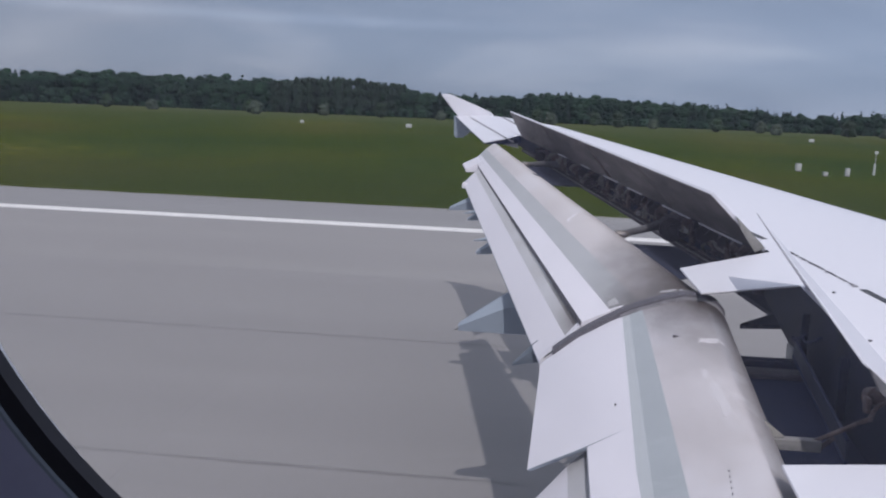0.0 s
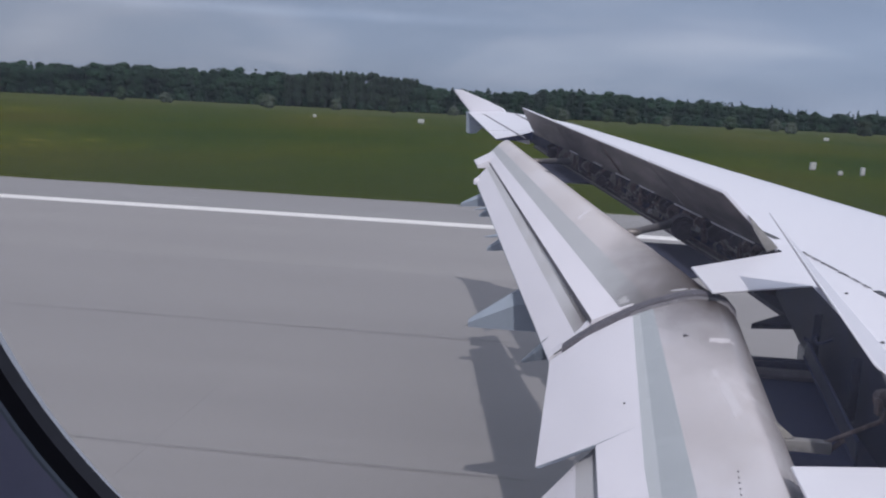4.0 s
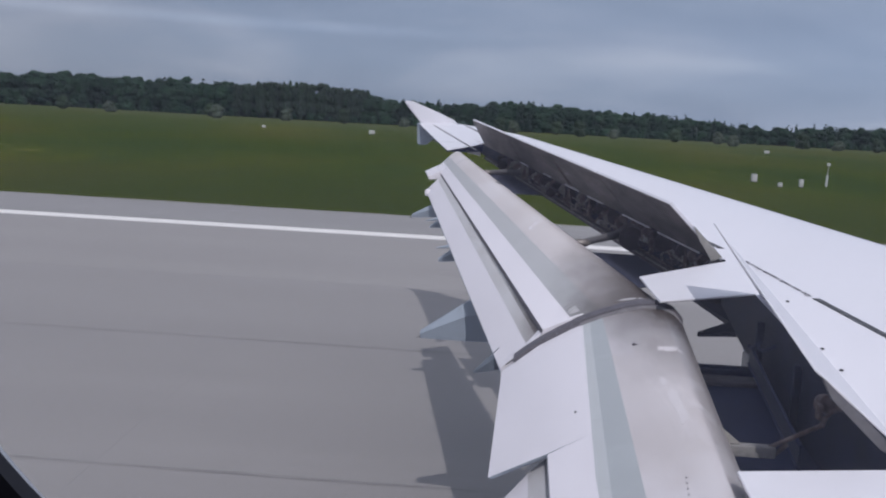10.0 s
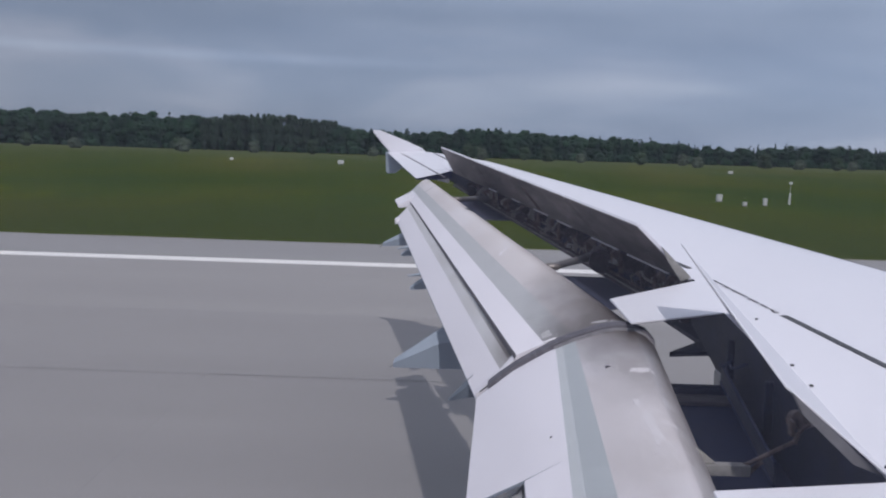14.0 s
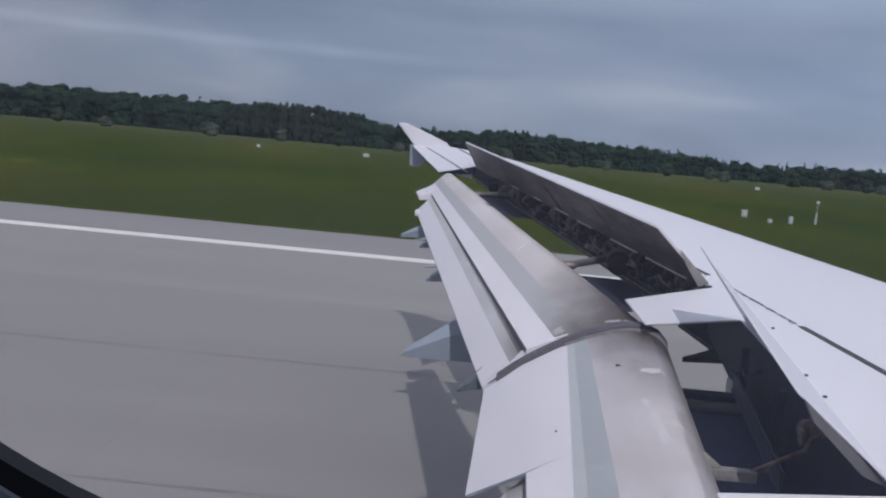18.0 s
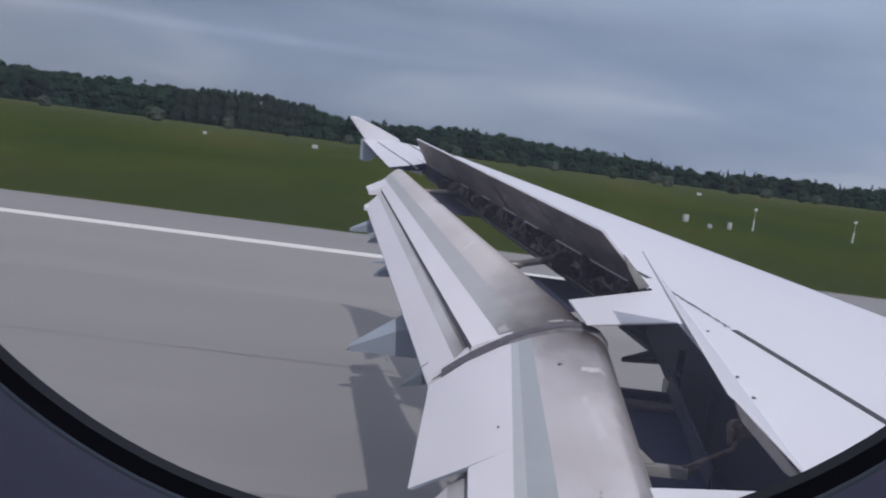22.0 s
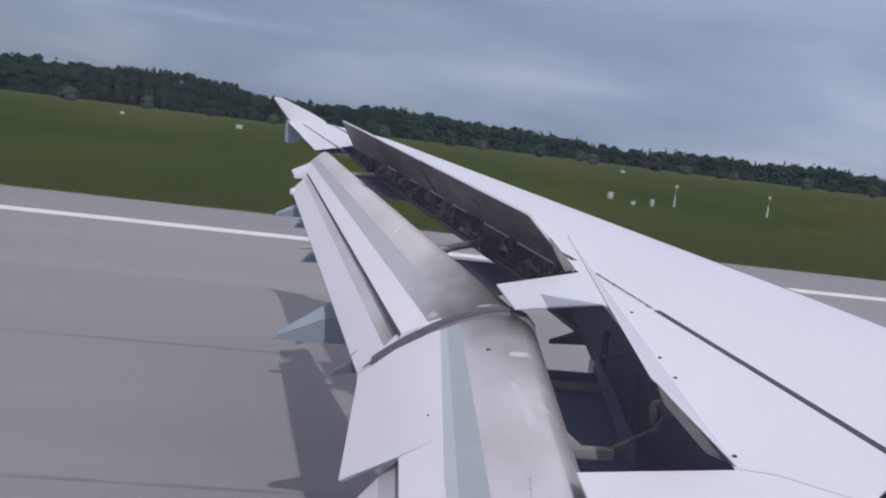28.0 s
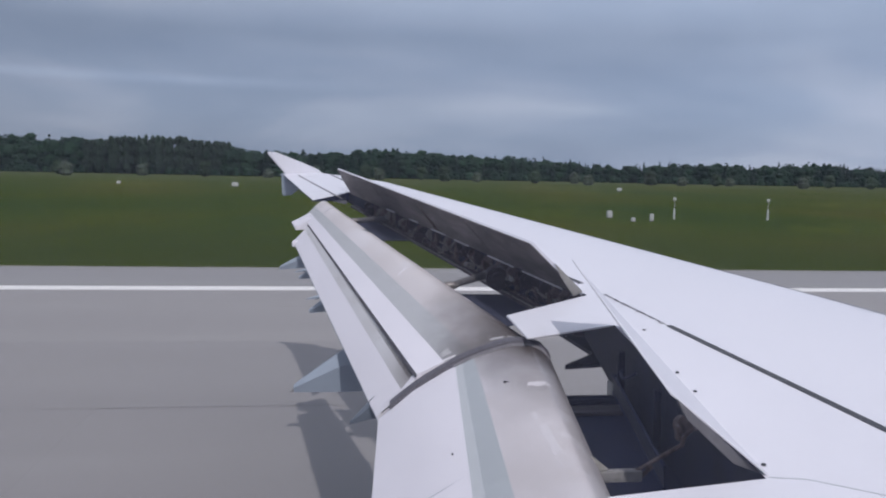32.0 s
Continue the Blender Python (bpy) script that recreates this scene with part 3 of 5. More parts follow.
aileron = part("aileron", loft(spanwise([(y, outer_profile(y)) for y in (14.02, 14.5, 15.2, 15.9, 16.28)]), [0, 0, 1, 1, 1, 1]), [M_WHITE, M_FAIR], airliner)
part("tip_trailing_edge", loft(spanwise([(y, outer_profile(y)) for y in (16.30, 16.6, 16.93)]), [0, 0, 1, 1, 1, 1]), [M_WHITE, M_FAIR], airliner)
for y in (14.15, 14.4, 14.8, 15.3, 15.8):
    bm = bmesh.new()
    rod(bm, (outer_te(y) + 0.02, y, z_top(y) - 0.028), (outer_te(y) - 0.09, y + 0.01, z_top(y) - 0.03), 0.008, 6, 0.003)
    part("static_wick", bm, M_BLACK, airliner)

# tip fence: swept blade above and below the tip
fence_up = [(-2.62, 3.93), (-2.72, 4.03), (-3.00, 4.155), (-3.52, 4.36), (-3.66, 4.365), (-3.68, 4.335), (-3.54, 4.16), (-3.34, 3.93)]
fence_low = [(-3.43, 3.955), (-3.42, 3.56), (-3.37, 3.53), (-3.24, 3.54), (-3.02, 3.72), (-2.72, 3.93)]
for nm, poly, mt in (("tip_fence_upper", fence_up, M_WHITE), ("tip_fence_lower", fence_low, M_FAIR)):
    cx, cz = sum(p[0] for p in poly) / len(poly), sum(p[1] for p in poly) / len(poly)
    rings = []
    for y, k in ((16.94, 0.93), (16.96, 1.0), (16.985, 1.0), (17.005, 0.93)):
        rings.append([(cx + (x - cx) * k, y, cz + (z - cz) * k) for x, z in poly])
    part(nm, loft(rings, smooth=False), mt, airliner)

# fixed panels between the spoilers
part("fixed_panel", plate([(0.085, 7.37, z_top(7.37) + 0.003), (-0.61, 6.85, z_top(6.85)), (-0.56, 6.34, z_top(6.34)), (0.065, 6.59, z_top(6.59) + 0.003)], 0.014), [M_WHITE, M_BAY], airliner)
part("fixed_panel", plate([(0.045, 4.52, z_top(4.52) + 0.003), (-0.61, 4.42, z_top(4.42)), (-0.61, 2.0, z_top(2.0)), (0.045, 2.0, z_top(2.0) + 0.003)], 0.014), [M_WHITE, M_BAY], airliner)

# ---- spoilers, raised ----
HINGE_IN, HINGE_OUT = Vector((0.065, 7.40, 3.012)), Vector((-1.93, 13.70, 3.642))
LIP_IN, LIP_OUT = Vector((-0.365, 7.20, 3.425)), Vector((-2.125, 13.50, 4.02))
cuts = [0.0, 0.215, 0.43, 0.70, 1.0]
spoilers = []
for a, b in zip(cuts, cuts[1:]):
    a2, b2 = a + 0.002, b - 0.002
    sp = part("spoiler", plate([HINGE_IN.lerp(HINGE_OUT, a2), LIP_IN.lerp(LIP_OUT, a2), LIP_IN.lerp(LIP_OUT, b2), HINGE_IN.lerp(HINGE_OUT, b2)], 0.032), [M_WHITE, M_UNDER], airliner, "white spoiler raised, dark grey underside")
    spoilers.append(sp)
n = (HINGE_OUT - HINGE_IN).cross(LIP_IN - HINGE_IN).normalized()
if n.z > 0:
    n = -n
for u0, u1, k in ((0.04, 0.14, 0.03), (0.165, 0.245, 0.04), (0.31, 0.365, 0.08), (0.40, 0.46, 0.11), (0.53, 0.57, 0.12), (0.66, 0.71, 0.12)):
    bm = bmesh.new()
    p, q = (HINGE_IN.lerp(HINGE_OUT, u).lerp(LIP_IN.lerp(LIP_OUT, u), k) + n * 0.045 for u in (u0, u1))
    rod(bm, p, q, 0.0075, 7)
    part("spoiler_rod", bm, M_RUBBED, spoilers[min(3, int(u0 * 4))], "pale thin link rod")
e0, e1 = HINGE_IN.lerp(HINGE_OUT, 0.001), LIP_IN.lerp(LIP_OUT, 0.001)
ribs = [[e0.lerp(e1, 0.04) + Vector((0, dy, 0)), e0.lerp(e1, 0.60) + Vector((0, dy, 0)), e0.lerp(e1, 0.42) + n * 0.040 + Vector((0, dy, 0)), e0.lerp(e1, 0.10) + n * 0.075 + Vector((0, dy, 0))] for dy in (-0.012, 0.004)]
part("end_rib", loft(ribs, smooth=False), M_RIBPALE, spoilers[0], "pale beige end rib of the spoiler")
# a seam with a short stiffener where two spoilers meet
bm = bmesh.new()
p, q = HINGE_IN.lerp(HINGE_OUT, 0.43), LIP_IN.lerp(LIP_OUT, 0.43)
rod(bm, p.lerp(q, 0.15) + n * 0.038, p.lerp(q, 0.78) + n * 0.034, 0.012, 6, 0.006)
part("spoiler_lug", bm, M_GRIME, spoilers[1])
inner = plate([(0.085, 6.57, 2.932), (-0.293, 6.32, 3.388), (-0.305, 4.61, 3.04), (0.065, 4.54, 2.727)], 0.009)
sp1 = part("spoiler", inner, M_WHITE, airliner, "inner white spoiler, raised")
rib = [[(-0.295, y, 3.025), (0.045, y, 2.722), (-0.062, y, 2.762), (-0.255, y, 2.945)] for y in (4.575, 4.60)]
part("end_rib", loft(rib, smooth=False), M_RIB, sp1, "grey end rib of the spoiler")
# ---- flaps, fully down ----
IN_PROF = [(-1.47, 2.385), (-1.25, 2.565), (-1.06, 2.680), (-1.005, 2.709), (-0.965, 2.728), (-0.890, 2.763), (-0.74, 2.815), (-0.64, 2.838), (-0.53, 2.838), (-0.455, 2.806),
           (-0.40, 2.745), (-0.385, 2.665), (-0.42, 2.585), (-0.55, 2.570), (-0.85, 2.690), (-1.15, 2.604), (-1.452, 2.380)]
IN_BANDS = [0, 0, 0, 5, 1, 2, 2, 2, 3, 3, 3, 3, 4, 4, 4, 4, 4]
FLAP_MATS = [M_FLAPWHITE, M_BAND, M_BAREIN, M_NOSE, M_FAIR, M_PALEBAND]
OUT_MATS = [M_FLAPWHITE, M_OUTBAND, M_BARE, M_NOSE, M_FAIR, M_SEAL]


def in_section(y, cut=None):
    dz = 0.1 * (y - 6.4)
    pull = 0.062 * (6.4 - y)
    prof = [(x - pull * min(1, max(0, (x + 0.72) / 0.25)), z) for x, z in IN_PROF]
    # the painted bands run a little askew: they widen towards the root
    xs, zs = [q[0] for q in IN_PROF[:9]], [q[1] for q in IN_PROF[:9]]
    for i, skew in ((3, 0.040), (4, 0.034), (5, 0.014)):
        x = IN_PROF[i][0] - skew * (6.4 - y) + 0.012
        prof[i] = (x, table(xs, zs, x))
    if cut is not None:
        prof = [(max(x, cut), z if x > cut else (2.572 if z > 2.5 or i < 3 else 2.46)) for i, (x, z) in enumerate(prof)]
        prof[0], prof[1], prof[-1] = (cut - 0.002, 2.560), (cut, 2.575), (cut - 0.001, 2.535)
    droop = 0.03 * (6.4 - y) / 1.17 if cut is None else 0.0
    return y, [(x - (droop if x < -1.4 else 0), z + dz - (droop if x < -1.4 else 0)) for x, z in prof]


def slanted_end():
    """The flap's inner end: cut aslant from the trailing corner to the notch."""
    outer, inner = in_section(5.232)[1], in_section(5.075)[1]
    ring = []
    for (x0, z0), (x1, z1) in zip(outer, inner):
        k = min(1, max(0, (x0 + 1.47) / 0.235))
        ring.append((lerp(x0, x1, k), lerp(5.232, 5.075, k), lerp(z0, z1, k)))
    return ring


flap_in = part("inboard_flap", loft([slanted_end()] + spanwise([in_section(y) for y in (5.30, 5.6, 6.0, 6.3, 6.43)]), IN_BANDS, cap_slot=4), FLAP_MATS, airliner, "lowered white flap with a grey band and weathered bare nose")
part("flap_root", loft(spanwise([in_section(y, -1.235) for y in (2.05, 3.0, 4.0, 4.7, 5.0749)]), IN_BANDS), FLAP_MATS, flap_in)


def tab_section(y, lead, trail, thick=0.03):
    (x0, z0), (x1, z1) = lead, trail
    return y, [(x1, z1), (lerp(x1, x0, 0.62), lerp(z1, z0, 0.62) + 0.02), (lerp(x1, x0, 0.86), lerp(z1, z0, 0.86) + 0.012), (x0, z0), (x0 + 0.015, z0 - thick), (lerp(x1, x0, 0.5), lerp(z1, z0, 0.5) - 0.02), (x1, z1 - 0.012)]


TAB_BANDS = [0, 3, 1, 2, 2, 2, 2]
part("flap_tab", loft(spanwise([tab_section(y, (-1.20, 2.40 + 0.1 * (y - 5.23)), (-1.50, 2.06 + 0.1 * (y - 5.23))) for y in (2.1, 3.5, 5.20)]), TAB_BANDS), [M_FLAPWHITE, M_TAB, M_FAIR, M_STAIN], flap_in)

OUT_PROF = [(-1.228, 2.650), (-1.12, 2.700), (-1.055, 2.727), (-0.89, 2.796), (-0.81, 2.826), (-0.73, 2.850), (-0.64, 2.866), (-0.54, 2.852), (-0.465, 2.815),
            (-0.415, 2.752), (-0.405, 2.690), (-0.44, 2.635), (-0.55, 2.605), (-0.80, 2.600), (-1.05, 2.600), (-1.235, 2.622)]
OUT_BANDS = [0, 0, 1, 2, 2, 2, 2, 3, 3, 3, 3, 4, 4, 4, 4, 5]


def out_section(y):
    k = (y - 6.5) / 6.3
    prof = []
    for x, z in OUT_PROF:
        xo, zo = -2.19 + (x + 0.405) * 0.47, 3.305 + (z - 2.645) * 1.12
        prof.append((lerp(x, xo, k), lerp(z, zo, k)))
    return y, prof


flap_out = part("outboard_flap", loft(spanwise([out_section(y) for y in np.linspace(6.50, 12.35, 14)]), OUT_BANDS), OUT_MATS, airliner, "long lowered white flap with a grey band and sooty inner end")


def out_end(y):
    y, prof = out_section(y)
    prof = list(prof)
    x0, z0 = prof[0]
    prof[0], prof[-1] = (x0 - 0.17, z0 - 0.055), (x0 - 0.16, z0 - 0.095)
    prof[-2] = (prof[-2][0], prof[-2][1] - 0.02)
    return y, prof


part("flap_end", loft(spanwise([out_end(y) for y in (12.354, 12.6, 12.8)]), OUT_BANDS), OUT_MATS, flap_out)
tab_out = part("flap_tab", loft(spanwise([tab_section(y, (lerp(-1.215, -2.43, (y - 6.5) / 5.8), lerp(2.605, 3.255, (y - 6.5) / 5.8)), (lerp(-1.47, -2.67, (y - 6.5) / 5.8), lerp(2.352, 3.03, (y - 6.5) / 5.8))) for y in (6.52, 8, 9.5, 11, 12.25)]), TAB_BANDS), [M_FLAPWHITE, M_TAB, M_FAIR, M_STAIN], airliner, "narrow white trailing tab behind the flap")
bm = bmesh.new()
box(bm, (-2.655, 12.05, 2.97), (-2.57, 12.24, 3.05), 0.01)
part("tab_bracket", bm, M_FLAPWHITE, tab_out)

# seal over the joint of the two flaps
SEAL_X = [-1.40, -1.31, -1.20, -1.12, -1.005, -0.89, -0.74, -0.64, -0.53, -0.455, -0.40]


def seal_rings(xs, rows):
    rings = []
    for y, up in rows:
        top = [(x, y, table([q[0] for q in IN_PROF[:11]], [q[1] for q in IN_PROF[:11]], x) + 0.1 * (y - 6.4)) for x in xs]
        rings.append([(x, yy, z + up + 0.004) for x, yy, z in top] + [(x, yy, z - 0.02) for x, yy, z in reversed(top)])
    return rings


flap_seal = part("flap_seal", loft(seal_rings(SEAL_X, ((6.424, 0.0), (6.430, 0.024), (6.465, 0.034), (6.502, 0.026), (6.509, 0.0)))), M_SEAL, airliner, "dark grey rubbing strip over the flap joint")
part("seal_edge", loft(seal_rings(SEAL_X[3:], ((6.510, 0.004), (6.514, 0.020), (6.528, 0.020), (6.532, 0.004)))), M_SEALPALE, flap_seal, "pale edge")
part("seal_edge", loft(seal_rings(SEAL_X[4:], ((6.410, 0.002), (6.413, 0.012), (6.420, 0.012), (6.423, 0.002)))), M_SEALPALE, flap_seal, "pale edge")
tail = [[(-1.45, 6.470, 2.412), (-1.45, 6.474, 2.420), (-1.45, 6.478, 2.412)], [(-1.225, 6.440, 2.595), (-1.225, 6.47, 2.612), (-1.225, 6.50, 2.595)]]
part("seal_tail", loft(tail, smooth=False), M_BLACK, flap_seal)
# white end plate of the outboard flap and tab, standing proud beside the seal
PLATE_LINE = [(-1.475, 2.350, 0.10), (-1.34, 2.480, 0.10), (-1.215, 2.605, 0.10), (-1.14, 2.652, 0.07), (-1.06, 2.693, 0.03), (-0.985, 2.727, 0.008)]
plate_rings = [[(x, 6.511, z - 0.045), (x, 6.510, z + 0.034), (x, 6.514, z + 0.040), (x, 6.514 + w, z + 0.036 + 0.1 * w), (x, 6.518 + w, z - 0.020)] for x, z, w in PLATE_LINE]
part("flap_end_plate", loft(plate_rings, smooth=False), M_FLAPWHITE, flap_out, "white end plate of the flap")


def ragged(section, lo, hi, seed, mat, parent, name, label="", lift=0.0012, rough=0.3):
    """A thin scrap of worn paint on a flap, with a torn outline; corners as shares of the chord and the span in metres."""
    (f0, y0), (f1, y1) = lo, hi
    chord = section((y0 + y1) / 2)[1][:10]
    x0, x1 = (lerp(chord[0][0], chord[9][0], f) for f in (f0, f1))
    cx, cy = (x0 + x1) / 2, (y0 + y1) / 2
    outline = []
    for i in range(44):
        a = 2 * math.pi * i / 44
        c, d = math.cos(a), math.sin(a)
        k = (1 / max(abs(c), abs(d))) ** 0.6
        k *= 0.92 + rough * (noise.noise(Vector((c * 1.3, d * 1.3, seed))) + 0.35 * noise.noise(Vector((c * 4.0, d * 4.0, seed + 9))))
        outline.append((cx + (x1 - x0) / 2 * c * k, cy + (y1 - y0) / 2 * d * k))
    rings = []
    for h in (-0.003, lift):
        ring = []
        for x, y in outline:
            prof = section(y)[1][:10]
            ring.append((x, y, table([q[0] for q in prof], [q[1] for q in prof], x) + h))
        rings.append(ring)
    return part(name, loft(rings, smooth=False), mat, parent, label)


for i, (f, dy, w, l) in enumerate(((0.265, 0.085, 0.040, 0.050), (0.65, 0.024, 0.060, 0.014), (0.76, 0.026, 0.028, 0.016), (0.86, 0.026, 0.036, 0.012))):
    ragged(out_section, (f - w, 6.53 + dy - l), (f + w, 6.53 + dy + l), 40 + i, M_FLAKE, flap_out, "paint_flake", rough=0.5)

# paint rubbed bright beside the nose of the inboard flap, and a short row of rivets


def on_inboard(x, y, up):
    prof = in_section(y)[1][:10]
    return (x, y, table([q[0] for q in prof], [q[1] for q in prof], x) + up)


for i, (lo, hi) in enumerate((((0.83, 4.90), (0.88, 5.27)), ((0.82, 5.73), (0.955, 5.80)), ((0.80, 5.30), (0.83, 5.42)), ((0.90, 5.08), (0.96, 5.16)))):
    ragged(in_section, lo, hi, 60 + i, M_RUBBED, flap_in, "rubbed_patch", "bright rubbed paint beside the flap nose", rough=0.5)
for i in range(5):
    bm = bmesh.new()
    bmesh.ops.create_cone(bm, cap_ends=True, segments=8, radius1=0.0035, radius2=0.0025, depth=0.004, matrix=Matrix.Translation(on_inboard(-0.755 - 0.004 * i, 4.53 - 0.036 * i, 0.002)))
    part("rivet", bm, M_SEAL, flap_in)

# worn repair strap and slots on the outboard flap


def on_flap(sec, y, x0, x1, up, n=6):
    prof = sec(y)[1][:10]
    xs, zs = [p[0] for p in prof], [p[1] for p in prof]
    k = [lerp(x0, x1, i / (n - 1)) for i in range(n)]
    k = [lerp(xs[0], xs[8], v) for v in k]
    return [(x, y, table(xs, zs, x) + up) for x in k] + [(x, y, table(xs, zs, x) - 0.01) for x in reversed(k)]


for nm, mt, y0, y1, a, b in (("repair_strap", M_NOSE, 12.1, 12.16, 0.45, 0.9), ("flap_slot", M_BLACK, 10.38, 10.46, 0.80, 0.96)):
    part(nm, loft([on_flap(out_section, y0, a, b, 0.004, 12), on_flap(out_section, y1, a - 0.03, b, 0.004, 12)]), mt, flap_out)

for i, (lo, hi) in enumerate((((0.52, 8.40), (0.95, 8.60)), ((0.60, 8.64), (0.80, 8.70)), ((0.86, 7.54), (0.95, 7.66)))):
    ragged(out_section, lo, hi, 80 + i, M_RUBBED if i else M_FLAPWHITE, flap_out, "scuffed_patch", "pale scuffed paint on the flap", rough=0.4)

# ---- flap track fairings ----


def fairing(y, tip, top, zlow, w, fwd=0.9, mat=M_FAIR):
    """A pointed canoe fairing below the flap; tip is its aft end."""
    tx, tz = tip
    px, pz = top
    secs = []
    blunt = 0.30 * w
    for x, zt, zb, hw in ((tx - 0.006, tz + blunt * 0.8, tz - blunt * 0.5, w * 0.34), (tx, tz + blunt, tz - blunt * 0.6, w * 0.42), (lerp(tx, px, 0.5), lerp(tz + blunt, pz, 0.5), lerp(tz - blunt * 0.6, zlow, 0.5), w * 0.62), (px, pz, zlow, w * 0.85),
                          (px + 0.39 * fwd, pz + 0.02, zlow + 0.01, w), (px + 0.89 * fwd, pz + 0.05, zlow + 0.05, w), (px + 1.56 * fwd, pz + 0.05, pz - 0.15, w * 0.8)):
        zm = lerp(zb, zt, 0.68)
        secs.append([(x, y - hw * 0.30, zt), (x, y + hw * 0.30, zt), (x, y + hw, zm), (x, y + hw * 0.8, zb), (x, y - hw * 0.8, zb), (x, y - hw, zm)])
    return part("track_fairing", loft(secs, smooth=False), mat, airliner, "pointed blue-grey flap track fairing")


fairing(8.42, (-2.215, 2.055), (-1.80, 2.385), 2.04, 0.13, 0.6)
fairing(6.82, (-1.655, 2.25), (-1.50, 2.43), 2.28, 0.040, 0.36, M_FAIRSHADE)
fairing(10.3, (-2.26, 2.41), (-2.02, 2.62), 2.42, 0.09, 0.4)
fairing(11.5, (-2.50, 2.63), (-2.30, 2.80), 2.63, 0.07, 0.4)
fairing(12.0, (-2.80, 2.70), (-2.48, 2.90), 2.70, 0.10, 0.4)

for y, (x, z) in ((8.42, (-2.215, 2.05)), (12.0, (-2.80, 2.695))):
    bm = bmesh.new()
    rod(bm, (x + 0.02, y, z), (x - 0.05, y, z - 0.03), 0.005, 6, 0.002)
    part("static_wick", bm, M_BLACK, airliner)
for y in (9.5, 10.67):
    k = (y - 6.5) / 5.8
    x, z = lerp(-1.47, -2.67, k), lerp(2.352, 3.03, k)
    bm = bmesh.new()
    rod(bm, (x + 0.03, y, z - 0.010), (x - 0.13, y, z - 0.035), 0.022, 6, 0.004)
    part("tab_hinge_stub", bm, M_FAIR, tab_out)

# ---- workings in the open spoiler bays ----
rng = random.Random(11)
bay = thing("bay_workings", "", "")
bay.parent = airliner


def arc_hose(start, end, bulge, r, n=7):
    """A hose or bent pipe between two points, bowed by bulge."""
    a, b, c = Vector(start), Vector(end), Vector(bulge)
    pts = [a.lerp(b, i / n) + c * math.sin(math.pi * i / n) for i in range(n + 1)]
    rings = []
    for i, p in enumerate(pts):
        d = (pts[min(i + 1, n)] - pts[max(i - 1, 0)]).normalized()
        u = d.orthogonal().normalized()
        v = d.cross(u)
        rings.append([p + (u * math.cos(q) + v * math.sin(q)) * r for q in [2 * math.pi * j / 7 for j in range(7)]])
    return loft(rings)


def bay_point(y, aft, down):
    """A point in the spoiler bay: metres aft of the spar and the share of its height below the skin."""
    return Vector((x_hinge(y) - aft, y, z_top(y) - down * depth(y)))


def bay_bracket(y, reach, low, w):
    outline = [(0.0, 0.08), (reach * 0.55, 0.05), (reach, 0.16), (reach * 0.92, 0.30), (reach * 0.5, 0.38), (reach * 0.42, low * 0.8), (0.12 * reach, low), (0.0, low)]
    return loft([[bay_point(y + s * w, a - 0.003, d) for a, d in outline] for s in (-1, 1)], smooth=False)


for k in range(38):
    y = 7.5 + k * 0.14 + rng.uniform(-0.04, 0.04)
    part("hinge_bracket", bay_bracket(y, rng.uniform(0.05, 0.12), rng.uniform(0.38, 0.58), rng.uniform(0.006, 0.016)), rng.choice([M_GRIME, M_DUSK, M_STEEL, M_DUSK]), bay)
for k in range(30):
    y = 7.55 + k * 0.17 + rng.uniform(-0.06, 0.06)
    hose = arc_hose(bay_point(y, rng.uniform(0.02, 0.05), rng.uniform(0.15, 0.5)), bay_point(y + rng.uniform(0.08, 0.30), rng.uniform(0.02, 0.08), rng.uniform(0.2, 0.58)), (-rng.uniform(0.01, 0.05), 0, rng.uniform(-0.05, 0.03)), rng.uniform(0.006, 0.012))
    part("hydraulic_hose", hose, rng.choice([M_GRIME, M_STEEL, M_STEEL]), bay)
for k in range(22):
    y = 7.6 + k * 0.235 + rng.uniform(-0.07, 0.07)
    c = bay_point(y, rng.uniform(0.03, 0.10), rng.uniform(0.25, 0.55))
    bm = bmesh.new()
    h = rng.uniform(0.012, 0.028)
    box(bm, c - Vector((h, h * 1.4, h)), c + Vector((h, h * 1.4, h)), 0.004)
    rod(bm, c, c + Vector((-0.02, 0, 0.035)), 0.006, 6)
    part("hydraulic_fitting", bm, rng.choice([M_STEEL, M_GRIME, M_BEIGE]), bay)
for y in (7.75, 8.3, 9.6, 10.15, 11.1, 11.65, 12.3):
    lift = (HINGE_IN.lerp(HINGE_OUT, (y - 7.4) / 6.3).lerp(LIP_IN.lerp(LIP_OUT, (y - 7.4) / 6.3), 0.16)) + n * 0.05
    bm = bmesh.new()
    body = bay_point(y + 0.05, 0.05, 0.5)
    rod(bm, body, body.lerp(lift, 0.5), 0.024, 10, 0.021)
    rod(bm, body.lerp(lift, 0.5), body.lerp(lift, 0.8), 0.010, 8)
    part("actuator", bm, M_GRIME, bay, "grimy spoiler actuator")
    bm = bmesh.new()
    c = bay_point(y + 0.2, 0.06, 0.42)
    box(bm, c - Vector((0.03, 0.04, 0.025)), c + Vector((0.03, 0.04, 0.025)), 0.01)
    rod(bm, c + Vector((-0.03, 0.02, 0)), c + Vector((-0.06, 0.02, 0.01)), 0.012, 8)
    part("valve_block", bm, M_DUSK, bay)
